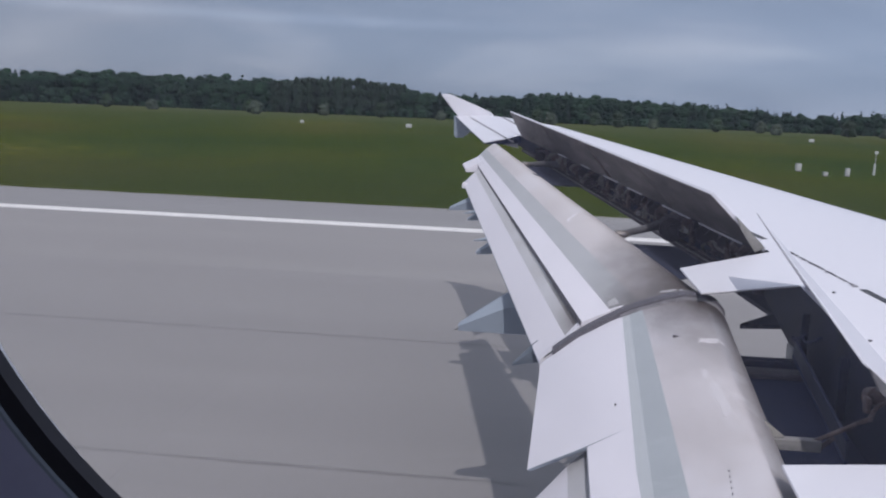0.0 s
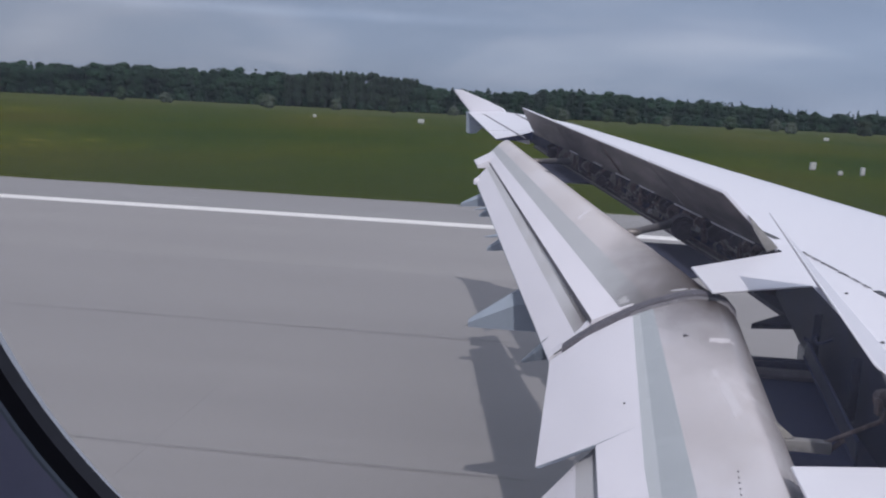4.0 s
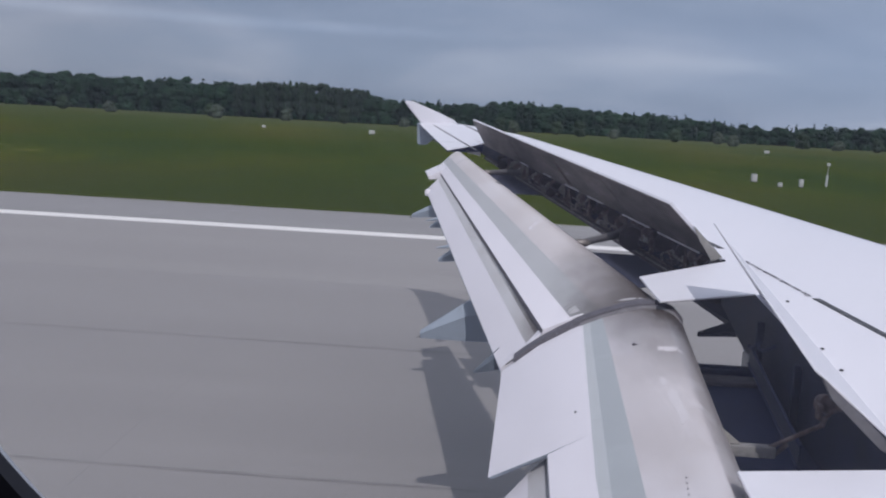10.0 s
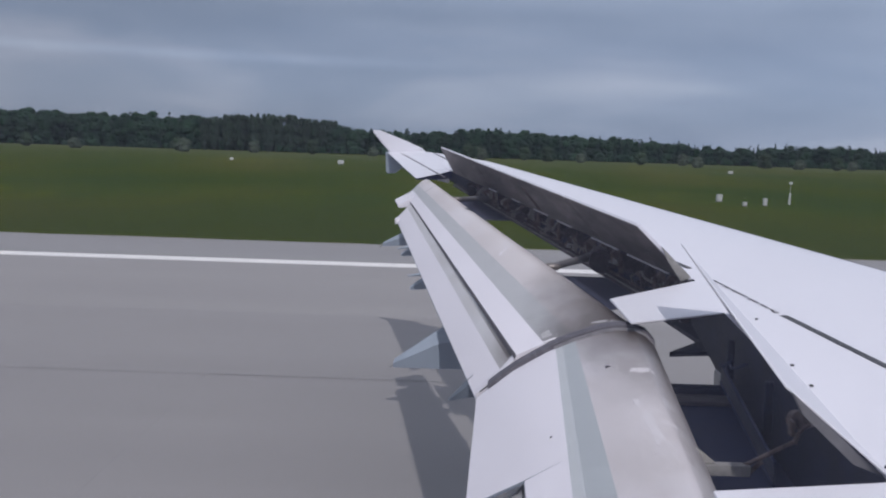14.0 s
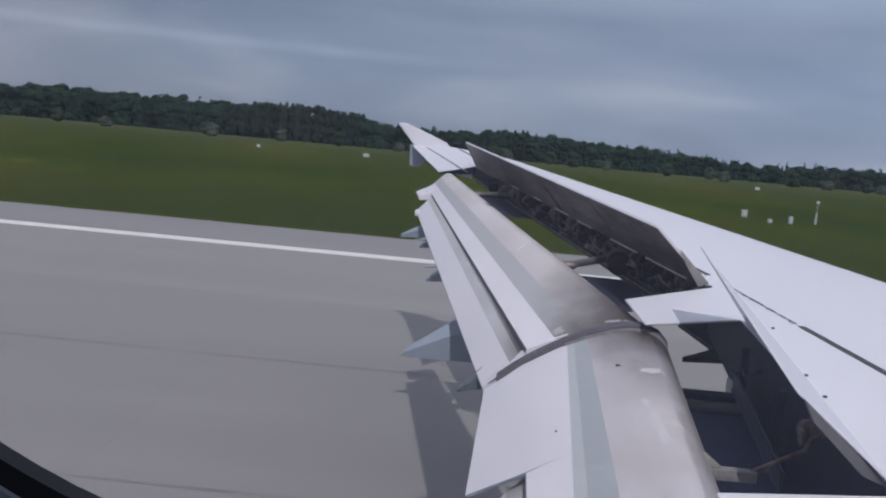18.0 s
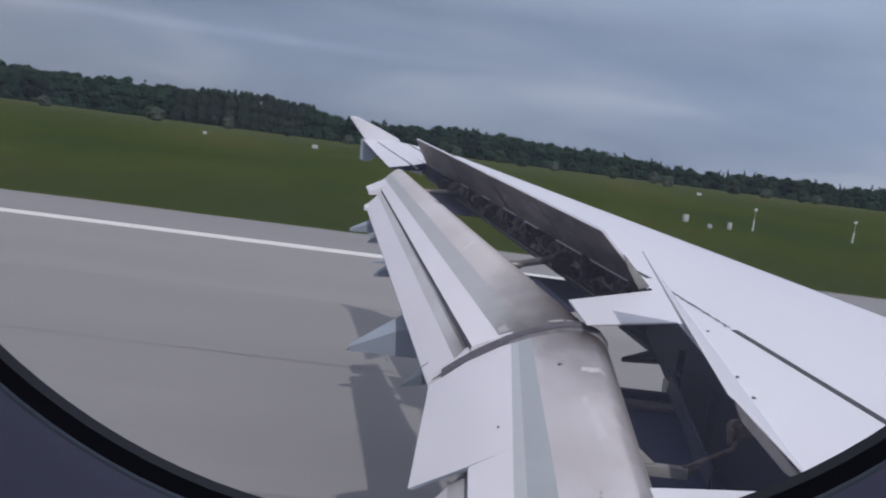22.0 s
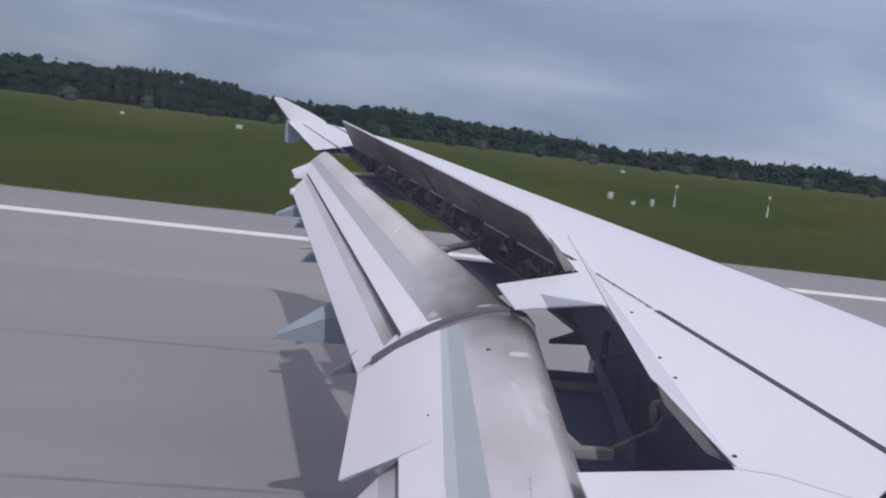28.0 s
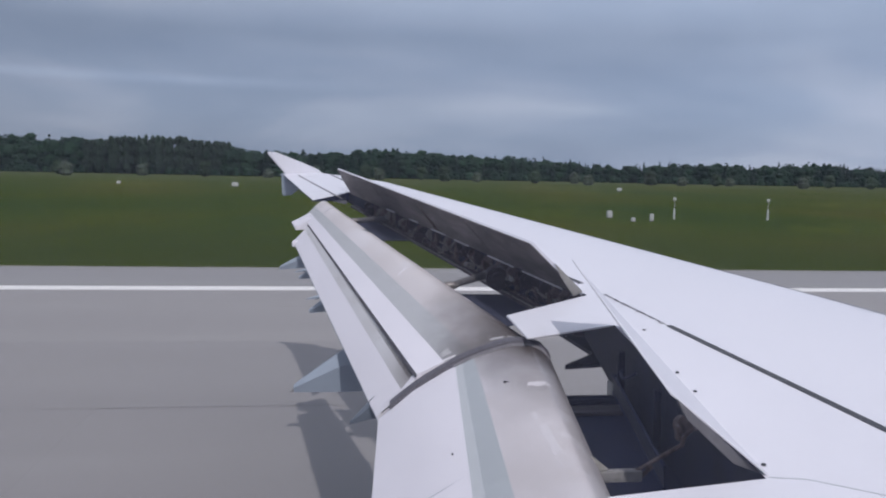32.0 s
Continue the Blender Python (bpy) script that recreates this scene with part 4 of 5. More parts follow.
# the lower lip of the bay: a dark ledge with a paler rolled edge
ys = [7.40 + 6.1 * i / 18 for i in range(19)]
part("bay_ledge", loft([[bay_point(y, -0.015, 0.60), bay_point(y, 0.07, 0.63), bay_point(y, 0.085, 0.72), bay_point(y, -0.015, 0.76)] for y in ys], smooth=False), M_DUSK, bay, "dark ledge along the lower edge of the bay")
for k in range(6):
    bm = bmesh.new()
    a2, b2 = ys[3 * k], ys[min(18, 3 * k + 3)] - 0.04
    rod(bm, bay_point(a2, 0.082, 0.63), bay_point(b2, 0.082, 0.63), 0.007, 7)
    part("ledge_edge", bm, M_STEEL, bay)
for y, r in ((8.62, 0.105), (10.6, 0.055), (12.45, 0.07)):
    bm = bmesh.new()
    c = bay_point(y, 0.09, 0.38)
    rod(bm, c - Vector((0.02, 0.09, 0)), c + Vector((-0.01, 0.09, 0.01)), r, 18)
    rod(bm, c - Vector((0.02, 0.12, 0)), c + Vector((-0.01, 0.12, 0.01)), r * 0.55, 14)
    part("gear_drum", bm, M_DUSK, bay, "round dark flap gearbox")
for down, aft, r, mt in ((0.62, 0.02, 0.014, M_GRIME), (0.30, 0.02, 0.009, M_STEEL)):
    bm = bmesh.new()
    ys = np.linspace(7.45, 12.7, 14)
    for a, b in zip(ys, ys[1:]):
        rod(bm, bay_point(a, aft, down), bay_point(b, aft, down), r, 7)
    part("hydraulic_line", bm, mt, bay)
for y0, y1, dx, skew in ((7.92, 8.56, 0.58, 0.34), (11.0, 12.35, 0.50, 0.0)):
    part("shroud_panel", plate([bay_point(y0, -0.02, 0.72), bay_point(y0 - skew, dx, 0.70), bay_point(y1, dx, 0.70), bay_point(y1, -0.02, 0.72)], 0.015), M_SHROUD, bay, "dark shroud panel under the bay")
for ya, yb in ((8.05, 8.80), (11.35, 11.8)):
    knee = Vector(bay_point((ya + yb) / 2 + 0.1, 0.30, 0.30))
    x, z = out_section(ya)[1][8]
    foot = Vector((x, ya, z + 0.01))
    for a, b, r0, r1 in ((bay_point(yb, 0.08, 0.38), knee, 0.045, 0.036), (knee, foot, 0.036, 0.028)):
        bm = bmesh.new()
        rod(bm, a, b, r0, 10, r1)
        part("flap_track_arm", bm, M_RIB, bay)
    bm = bmesh.new()
    bmesh.ops.create_uvsphere(bm, u_segments=12, v_segments=8, radius=0.05, matrix=Matrix.Translation(foot) @ Matrix.Diagonal((1.5, 0.8, 0.7, 1)))
    part("carriage_fitting", bm, M_STEEL, bay, "worn steel carriage fitting on the flap nose")
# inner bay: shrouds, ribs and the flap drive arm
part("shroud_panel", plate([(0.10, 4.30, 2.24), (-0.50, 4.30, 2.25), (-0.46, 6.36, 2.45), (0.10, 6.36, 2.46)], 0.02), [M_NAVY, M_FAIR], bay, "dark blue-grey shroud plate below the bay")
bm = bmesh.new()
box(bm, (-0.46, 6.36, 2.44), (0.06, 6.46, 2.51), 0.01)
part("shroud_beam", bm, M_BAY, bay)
bm = bmesh.new()
box(bm, (-0.46, 6.22, 2.445), (0.04, 6.355, 2.475), 0.008)
part("beam_flange", bm, M_SEAL, bay)
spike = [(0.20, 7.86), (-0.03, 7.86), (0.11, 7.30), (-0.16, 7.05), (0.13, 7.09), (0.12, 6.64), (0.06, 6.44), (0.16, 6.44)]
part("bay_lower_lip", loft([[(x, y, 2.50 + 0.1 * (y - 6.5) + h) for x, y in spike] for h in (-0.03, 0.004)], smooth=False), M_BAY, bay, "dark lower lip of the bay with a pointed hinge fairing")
# white sliver added to stand for sunlit ground seen through the gap
bm = bmesh.new()
box(bm, (0.02, 6.50, 2.46), (0.035, 6.62, 2.56), 0.004)
part("shroud_clip", bm, M_SIGNWHITE, bay)
bm = bmesh.new()
box(bm, (-0.50, 5.03, 2.512), (-0.27, 5.075, 2.565), 0.008)
part("flap_drive_arm", bm, M_ARM, bay, "grey flap drive arm")
bm = bmesh.new()
rod(bm, (-0.30, 5.05, 2.555), (-0.09, 5.05, 2.672), 0.010, 8)
rod(bm, (-0.28, 5.05, 2.52), (-0.22, 5.05, 2.58), 0.011, 8)
part("drive_rod", bm, M_GRIME, bay)
bm = bmesh.new()
bmesh.ops.create_cone(bm, cap_ends=True, segments=12, radius1=0.03, radius2=0.026, depth=0.05, matrix=Matrix.Translation((-0.482, 5.03, 2.538)) @ Matrix.Rotation(radians(90), 4, "X"))
part("drive_pin", bm, M_STEEL, bay)
part("drive_bracket", arc_hose((-0.085, 5.06, 2.66), (0.03, 5.10, 2.74), (-0.02, 0, 0.02), 0.010), M_GRIME, bay)
bm = bmesh.new()
bmesh.ops.create_cone(bm, cap_ends=True, segments=18, radius1=0.045, radius2=0.04, depth=0.06, matrix=Matrix.Translation((-0.05, 5.12, 2.745)) @ Matrix.Rotation(radians(70), 4, "X"))
part("drive_wheel", bm, M_GRIME, bay)
bm = bmesh.new()
box(bm, (-0.115, 5.03, 2.70), (-0.095, 5.07, 2.765), 0.004)
part("drive_tab", bm, M_GRIME, bay)
part("arm_gusset", loft([[(-0.52, y, 2.565), (-0.50, y, 2.635), (-0.42, y, 2.57)] for y in (5.04, 5.06)], smooth=False), M_BEIGE, bay)
for y, drop, run, r in ((5.95, 0.09, 0.28, 0.008), (6.20, 0.16, 0.22, 0.006)):
    hose = arc_hose((-0.008, y, z_top(y) - drop), (-0.008, y + run, z_top(y + run) - drop - 0.10), (-0.025, 0, -0.03), r)
    part("hydraulic_hose", hose, M_NAVY, bay)
for y in (5.62, 6.25):
    bm = bmesh.new()
    box(bm, (-0.022, y - 0.012, z_top(y) - 0.38), (0.02, y + 0.012, z_top(y) - 0.06), 0.004)
    part("spar_stiffener", bm, M_BAY, bay)
# channel beam along the lower edge of the spar
bm = bmesh.new()
for rise, r in ((0.0, 0.010), (0.105, 0.008)):
    rod(bm, (-0.10, 5.22, 2.40 + rise), (-0.02, 6.34, 2.56 + rise), r, 6)
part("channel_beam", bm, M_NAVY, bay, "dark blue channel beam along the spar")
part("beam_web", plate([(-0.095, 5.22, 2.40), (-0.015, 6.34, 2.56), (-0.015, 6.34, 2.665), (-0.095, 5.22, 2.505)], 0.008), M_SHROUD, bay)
# ---- markings on the wing ----
LINE_IN = [(0.394, 6.54), (0.55, 5.87), (0.72, 5.15), (0.88, 4.45), (1.05, 3.7)]
part("walkway_line", strip_on(LINE_IN, 0.045, 0.0, skin), M_BLACK, airliner, "black walkway boundary line")
LINE_OUT = [(0.12, 7.72), (-0.33, 9.14), (-0.78, 10.5), (-1.05, 11.35), (-1.50, 12.98), (-2.0, 14.9), (-2.45, 16.5)]
part("walkway_line", strip_on(LINE_OUT, 0.045, 0.0, skin), M_BLACK, airliner, "black walkway boundary line")


def painted_text(body, start, end, size):
    """Lettering on the wing, from start to end, read from the leading edge."""
    cu = bpy.data.curves.new("walkway_text", "FONT")
    cu.body, cu.size, cu.extrude = body, size, 0.001
    tmp = new("lettering", cu)
    dg = bpy.context.evaluated_depsgraph_get()
    me = bpy.data.meshes.new_from_object(tmp.evaluated_get(dg))
    bpy.data.objects.remove(tmp)
    xs = [v.co.x for v in me.vertices]
    x0, x1 = min(xs), max(xs)
    a, b = Vector((*start, 0)), Vector((*end, 0))
    d = (b - a).normalized()
    up = Vector((-d.y, d.x, 0))
    for v in me.vertices:
        p = a + (b - a) * ((v.co.x - x0) / (x1 - x0)) + up * v.co.y
        v.co = Vector((p.x, p.y, skin(p.x, p.y) + 0.003 + v.co.z))
    me.materials.append(M_SEAL)
    ob = new("lettering", me)
    ob.parent = airliner
    return tagged(ob, "black lettering Do not walk outside this area", kind="stuff")


painted_text("Do not walk outside this area", (0.386, 6.59), (0.214, 7.37), 0.050)
for x, y in ((0.12, 5.42), (0.13, 5.69), (0.205, 6.46), (0.085, 4.63)):
    bm = bmesh.new()
    bmesh.ops.create_cone(bm, cap_ends=True, segments=10, radius1=0.011, radius2=0.008, depth=0.008, matrix=Matrix.Translation((x, y, skin(x, y) + 0.003)))
    part("hinge_bolt", bm, M_BLACK, airliner)
part("slat_gap", strip_on([(lerp(x_hinge(y), x_lead(y), 0.905), y) for y in WING_Y[2:15]], 0.022, 0.0, skin, 0.002), M_SEAL, airliner, "thin dark gap behind the leading-edge slats")
for pts in ([(-1.75, 13.05), (-2.30, 14.9), (-2.75, 16.4)], [(-2.05, 13.05), (-2.62, 15.0), (-3.05, 16.5)]):
    part("aileron_gap", strip_on(pts, 0.03, 0.0, lambda x, y: z_top(y) - 0.003), M_SEAL, airliner)
for pts in ([(0.05, 4.53), (0.20, 4.50), (0.42, 4.36), (0.55, 4.1)], [(2.0, 6.9), (0.25, 12.0), (-1.35, 15.6)], [(0.9, 9.9), (0.0, 9.5)], [(-0.4, 12.9), (-1.2, 12.6)]):
    part("panel_joint", strip_on(pts, 0.006, 0.0, skin, 0.0012), M_BAND, airliner)
for x, y, s in ((-0.76, 5.88, 0.62), (-1.10, 5.34, 0.24)):
    z = table([q[0] for q in IN_PROF[:9]], [q[1] for q in IN_PROF[:9]], x) + 0.1 * (y - 6.4)
    bm = bmesh.new()
    for x0, y0, x1, y1 in ((-0.022, -0.014, 0.022, -0.007), (-0.022, -0.014, -0.015, 0.014), (-0.022, 0.007, 0.006, 0.014)):
        box(bm, (x + x0 * s, y + y0 * s, z - 0.012), (x + x1 * s, y + y1 * s, z + 0.006))
    part("flap_mark", bm, M_SEAL, airliner)

# ---- fuselage side and cabin window ----
WX, WZ = -1.4126, 3.9548


def window_ring(off, y, n=30):
    """The window's outline: a rounded rectangle, widened by off."""
    hw, hh, r = 0.1978 + off, 0.2500 + off, 0.1850 + off
    ring = []
    for cx, cz, a0 in ((1, 1, 0), (-1, 1, 90), (-1, -1, 180), (1, -1, 270)):
        for i in range(n):
            a = radians(a0 + 90 * i / (n - 1))
            ring.append((WX + cx * (hw - r) + r * math.cos(a), y, WZ + cz * (hh - r) + r * math.sin(a)))
    return ring


def square_ring(half_x, half_z, y, n=30):
    ring = []
    for cx, cz, a0 in ((1, 1, 0), (-1, 1, 90), (-1, -1, 180), (1, -1, 270)):
        for i in range(n):
            a = radians(a0 + 90 * i / (n - 1))
            c, s = math.cos(a), math.sin(a)
            k = 1 / max(abs(c), abs(s))
            ring.append((WX + half_x * c * k, y, WZ + half_z * s * k))
    return ring


part("window_gasket", loft([window_ring(0.030, 1.957), window_ring(0.012, 1.935), window_ring(0.0, 1.924), window_ring(0.0005, 1.9195), window_ring(0.0055, 1.9185)], caps=False), M_GASKET, airliner, "black rubber window gasket")
part("window_reveal", loft([window_ring(0.0055, 1.9185), window_ring(0.0059, 1.9176), window_ring(0.0068, 1.9174)], caps=False), M_REVEAL, airliner, "pale rim of the window reveal")
part("cabin_lining", loft([window_ring(0.0068, 1.9174), window_ring(0.0110, 1.9138), window_ring(0.05, 1.893), window_ring(0.10, 1.875), square_ring(0.45, 0.45, 1.865)], caps=False), M_LINING, airliner, "grey-blue cabin side panel round the window")
part("fuselage_side", loft([window_ring(0.034, 1.958), window_ring(0.040, 1.972), square_ring(0.45, 0.45, 1.975)], caps=False), M_SKIN, airliner)
for nm, x0, x1 in (("fuselage_side", -9.0, WX - 0.45), ("fuselage_side", WX + 0.45, 9.0)):
    bm = bmesh.new()
    box(bm, (x0, 1.865, WZ - 0.45), (x1, 1.975, WZ + 0.45))
    part(nm, bm, M_SKIN, airliner)
shell, lining = [], []
a0 = math.asin(0.45 / 1.975)
for x in (-9.0, 9.0):
    angs = [a0 + (2 * math.pi - 2 * a0) * i / 40 for i in range(41)]
    shell.append([(x, 1.99 * math.cos(a), WZ + 1.99 * math.sin(a)) for a in angs] + [(x, 1.87 * math.cos(a), WZ + 1.87 * math.sin(a)) for a in reversed(angs)])
part("fuselage_shell", loft(shell, [0] * 40 + [0] + [1] * 40 + [0]), [M_SKIN, M_CABIN], airliner, "white fuselage shell")
for x in (-9.0, 9.0):
    bm = bmesh.new()
    bmesh.ops.create_cone(bm, cap_ends=True, segments=40, radius1=1.99, radius2=1.99, depth=0.06, matrix=Matrix.Translation((x, 0, WZ)) @ Matrix.Rotation(radians(90), 4, "Y"))
    part("fuselage_bulkhead", bm, M_CABIN, airliner)

# the acrylic pane: clear, with the faint veil of fine scratches
bm = bmesh.new()
bm.faces.new([bm.verts.new(p) for p in window_ring(0.028, 1.952)])
bmesh.ops.solidify(bm, geom=list(bm.faces), thickness=0.002)
pane = part("window_pane", bm, M_ACRYLIC, airliner, "clear acrylic pane with a faint scratched haze")
pane.visible_shadow = False

# unseen glowing strip added behind the camera to brighten the window lining
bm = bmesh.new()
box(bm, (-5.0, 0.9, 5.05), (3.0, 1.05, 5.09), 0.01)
part("cabin_light", bm, M_FILL, airliner, "added white glowing strip that brightens the window lining")


# ---- landing gear ----


def wheel(x, y, r, w, parent):
    secs = []
    for k, rr2 in ((-0.5, 0.78), (-0.42, 0.93), (-0.25, 1.0), (0.25, 1.0), (0.42, 0.93), (0.5, 0.78)):
        secs.append([(x + r * rr2 * math.cos(2 * math.pi * i / 28), y + w * k, r + r * rr2 * math.sin(2 * math.pi * i / 28)) for i in range(28)])
    part("tyre", loft(secs), M_GASKET, parent)
    bm = bmesh.new()
    bmesh.ops.create_cone(bm, cap_ends=True, segments=24, radius1=r * 0.5, radius2=r * 0.46, depth=w * 0.9, matrix=Matrix.Translation((x, y, r)) @ Matrix.Rotation(radians(90), 4, "X"))
    part("rim", bm, M_STEEL, parent)


for gx, gy, r, top in ((1.9, 3.8, 0.58, 2.3), (1.9, -3.8, 0.58, 2.3), (8.2, 0.0, 0.38, 2.0)):
    drop = -(0.374 + 0.0191 * gx - 0.0073 * gy)
    gear = thing("landing_gear", "", "")
    gear.parent = airliner
    gear.location = (0, 0, drop)
    bm = bmesh.new()
    rod(bm, (gx, gy, r), (gx, gy * 0.98, top - drop), 0.11, 14, 0.13)
    part("strut", bm, M_BEIGE, gear)
    bm = bmesh.new()
    rod(bm, (gx, gy - 0.42, r), (gx, gy + 0.42, r), 0.07, 10)
    part("axle", bm, M_STEEL, gear)
    for s2 in (-0.46, 0.46):
        wheel(gx, gy + s2, r, 0.42 if r > 0.5 else 0.22, gear)
bm = bmesh.new()
box(bm, (-1.0, -1.5, 1.70), (4.0, 1.5, 1.98), 0.08)
part("belly_fairing", bm, M_FAIR, airliner)

# ---- ground, runway ----
bm = bmesh.new()
bmesh.ops.create_grid(bm, x_segments=24, y_segments=24, size=4600)
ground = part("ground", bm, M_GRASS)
ground.location = (0, 0, -0.05)
tagged(ground, "wide green airfield meadow with drifts of yellow flowers", "grass", kind="structure")

STRIPS = [-30.4, -26.4, -21.1, -15.8, -10.5, -5.2, 0.0, 4.9, 10.3, 15.7, 21.1, 26.1, 30.4]
SLAB = 7.5
# half widths of the joints that are nearly closed
JOINT = {21.1: 0.005, 26.1: 0.003, 10.3: 0.010}
runway = thing("runway", "worn grey concrete runway of jointed slabs", "runway", kind="structure")
bm = bmesh.new()
box(bm, (-1500, -30.4, -0.35), (1500, 30.4, -0.012))
part("joint_bed", bm, M_JOINT, runway)
shoulder = bmesh.new()
box(shoulder, (-1500, 30.42, -0.30), (1500, 35.95, -0.008))
part("shoulder", shoulder, M_SHOULDER, runway, "darker asphalt shoulder")
mark = bmesh.new()
box(mark, (-1500, 29.45, -0.006), (1500, 30.33, 0.004))
verge = bmesh.new()
rv = random.Random(5)
xs = [-200 + 1.6 * i for i in range(251)]
rim = [(verge.verts.new((x, 35.95, -0.004)), verge.verts.new((x, 36.15 + rv.uniform(-0.12, 0.16), -0.010))) for x in xs]
for (a, b), (c, d) in zip(rim, rim[1:]):
    verge.faces.new((a, c, d, b))
part("verge", verge, M_VERGE, runway, "thin ragged sandy verge along the shoulder")
for y in (4.9, 10.3, 15.7):
    seal = bmesh.new()
    rim = []
    for i in range(320):
        x = -95 + 0.6 * i
        w = 0.026 + 0.022 * abs(noise.noise(Vector((x * 0.35, y, 0)))) + 0.02 * max(0, noise.noise(Vector((x * 1.3, y, 4))))
        rim.append((seal.verts.new((x, y - w, 0.0035)), seal.verts.new((x, y + w, 0.0035))))
    for (a, b), (c, d) in zip(rim, rim[1:]):
        seal.faces.new((a, c, d, b))
    part("joint_sealant", seal, M_SEALANT, runway, "dark uneven sealant along a slab joint")
edge_line = tagged(part("runway_edge_marking", mark, M_MARK), "continuous white painted runway edge line", "road marking", kind="structure")

# ---- woods beyond the meadow ----


def leaf_cloud(rng, lobes, count, size, squash=0.8):
    """Leaf cards lying over a crown of lobes; returns corners (n, 4, 3)."""
    w = np.array([l[3] ** 2 for l in lobes])
    pick = rng.choice(len(lobes), count, p=w / w.sum())
    c = np.array([l[:3] for l in lobes])[pick]
    r = np.array([l[3] for l in lobes])[pick]
    d = rng.normal(size=(count, 3))
    d /= np.linalg.norm(d, axis=1)[:, None]
    d[:, 2] = np.where(d[:, 2] < -0.5, -d[:, 2], d[:, 2])
    p = c + d * (r * rng.uniform(0.88, 1.16, count))[:, None] * np.array([1, 1, squash])
    n = d + rng.normal(size=(count, 3)) * 0.5
    n /= np.linalg.norm(n, axis=1)[:, None]
    a = np.cross(n, rng.normal(size=(count, 3)))
    a /= np.linalg.norm(a, axis=1)[:, None]
    b = np.cross(n, a)
    s = (size * rng.uniform(0.6, 1.4, count))[:, None]
    k = rng.uniform(0.5, 1.0, (count, 1))
    return np.stack([p - a * s, p - b * s * k, p + a * s, p + b * s * k], 1)


def lobe_shells(rng, lobes, squash=0.8, rings=5, sides=8):
    """Uneven closed clumps of foliage inside the leaf cards; returns quads (n, 4, 3)."""
    quads = []
    for x, y, z, r in lobes:
        rad = r * 0.94 * (1 + 0.09 * rng.normal(size=(rings + 1, sides)))
        rad[0], rad[-1] = r * 0.92, r * 0.9
        th = np.linspace(0, math.pi, rings + 1)[:, None]
        ph = (np.arange(sides) * 2 * math.pi / sides + rng.uniform(0, 1))[None, :]
        pts = np.stack([x + rad * np.sin(th) * np.cos(ph), y + rad * np.sin(th) * np.sin(ph), z + rad * np.cos(th) * squash + 0 * ph], -1)
        nxt = np.roll(pts, -1, axis=1)
        quads.append(np.stack([pts[:-1], pts[1:], nxt[1:], nxt[:-1]], 2).reshape(-1, 4, 3))
    return np.concatenate(quads)


def round_crown(rng, h, w, n=14):
    lobes = []
    for i in range(n):
        t = rng.uniform(0, 2 * math.pi)
        z = rng.uniform(0.16, 0.88) * h
        q = rng.uniform(0.1, 0.72) * w * (1.15 - 0.75 * abs(z / h - 0.42))
        lobes.append((q * math.cos(t), q * math.sin(t), z, w * rng.uniform(0.34, 0.52) * (1.1 - 0.35 * z / h)))
    lobes.append((0, 0, h * 0.62, w * 0.75))
    lobes.append((0, 0, h * 0.30, w * 0.85))
    return lobes


def spire_crown(rng, h, w, n=9):
    return [(rng.normal() * w * 0.10, rng.normal() * w * 0.10, h * (0.12 + 0.84 * i / n), w * 0.60 * (1.06 - i / n) + 0.012 * h) for i in range(n)]


def plume_crown(rng, h, w, n=18):
    """A poplar: upright plumes that end at about one height."""
    lobes = [(0, 0, h * k, w * 0.75) for k in (0.22, 0.45, 0.60)]
    for i in range(n):
        t, q = 2 * math.pi * (i + rng.uniform(0, 0.6)) / n, w * rng.uniform(0.35, 0.85)
        top = h * rng.uniform(0.78, 0.90) * (1 - 0.10 * q / w)
        for k in (0.40, 0.72, 1.0):
            lobes.append((q * math.cos(t), q * math.sin(t), top * k, w * rng.uniform(0.30, 0.40) * (1.15 - 0.5 * k)))
    return lobes


def cards_mesh(name, quads):
    quads = np.asarray(quads, dtype=np.float32).reshape(-1, 4, 3)
    n = len(quads)
    me = bpy.data.meshes.new(name)
    me.vertices.add(n * 4)
    me.vertices.foreach_set("co", quads.reshape(-1))
    me.loops.add(n * 4)
    me.loops.foreach_set("vertex_index", np.arange(n * 4, dtype=np.int32))
    me.polygons.add(n)
    me.polygons.foreach_set("loop_start", np.arange(n, dtype=np.int32) * 4)
    me.update(calc_edges=True)
    return me


def foliage(rng, lobes, count, size, squash=0.85):
    return np.concatenate([leaf_cloud(rng, lobes, count, size, squash), lobe_shells(rng, lobes, squash)])


rng = np.random.default_rng(7)
oaks = [foliage(rng, round_crown(rng, 1.0, rng.uniform(0.30, 0.42)), 900, 0.024) for _ in range(7)]
firs = [foliage(rng, spire_crown(rng, 1.0, rng.uniform(0.20, 0.27)), 520, 0.022) for _ in range(4)]
plumes = [foliage(rng, plume_crown(rng, 1.0, rng.uniform(0.15, 0.19), 8), 1500, 0.016, 2.0) for _ in range(3)]
scrub = [foliage(rng, round_crown(rng, 1.0, 0.7, 6), 160, 0.075) for _ in range(4)]


def placed(cloud, x, y, h, turn, wide=1.0):
    c, s = math.cos(turn), math.sin(turn)
    m = np.array([[c * wide, -s * wide, 0], [s * wide, c * wide, 0], [0, 0, 1]]) * h
    return cloud @ m.T + np.array([x, y, -0.1])


def wood_front(x):
    """Distance of the wood's edge from the runway's middle."""
    return 512 + 9 * math.sin(x / 61.0) + 5 * math.sin(x / 23.0 + 1.0) + (0.10 * max(0, x))


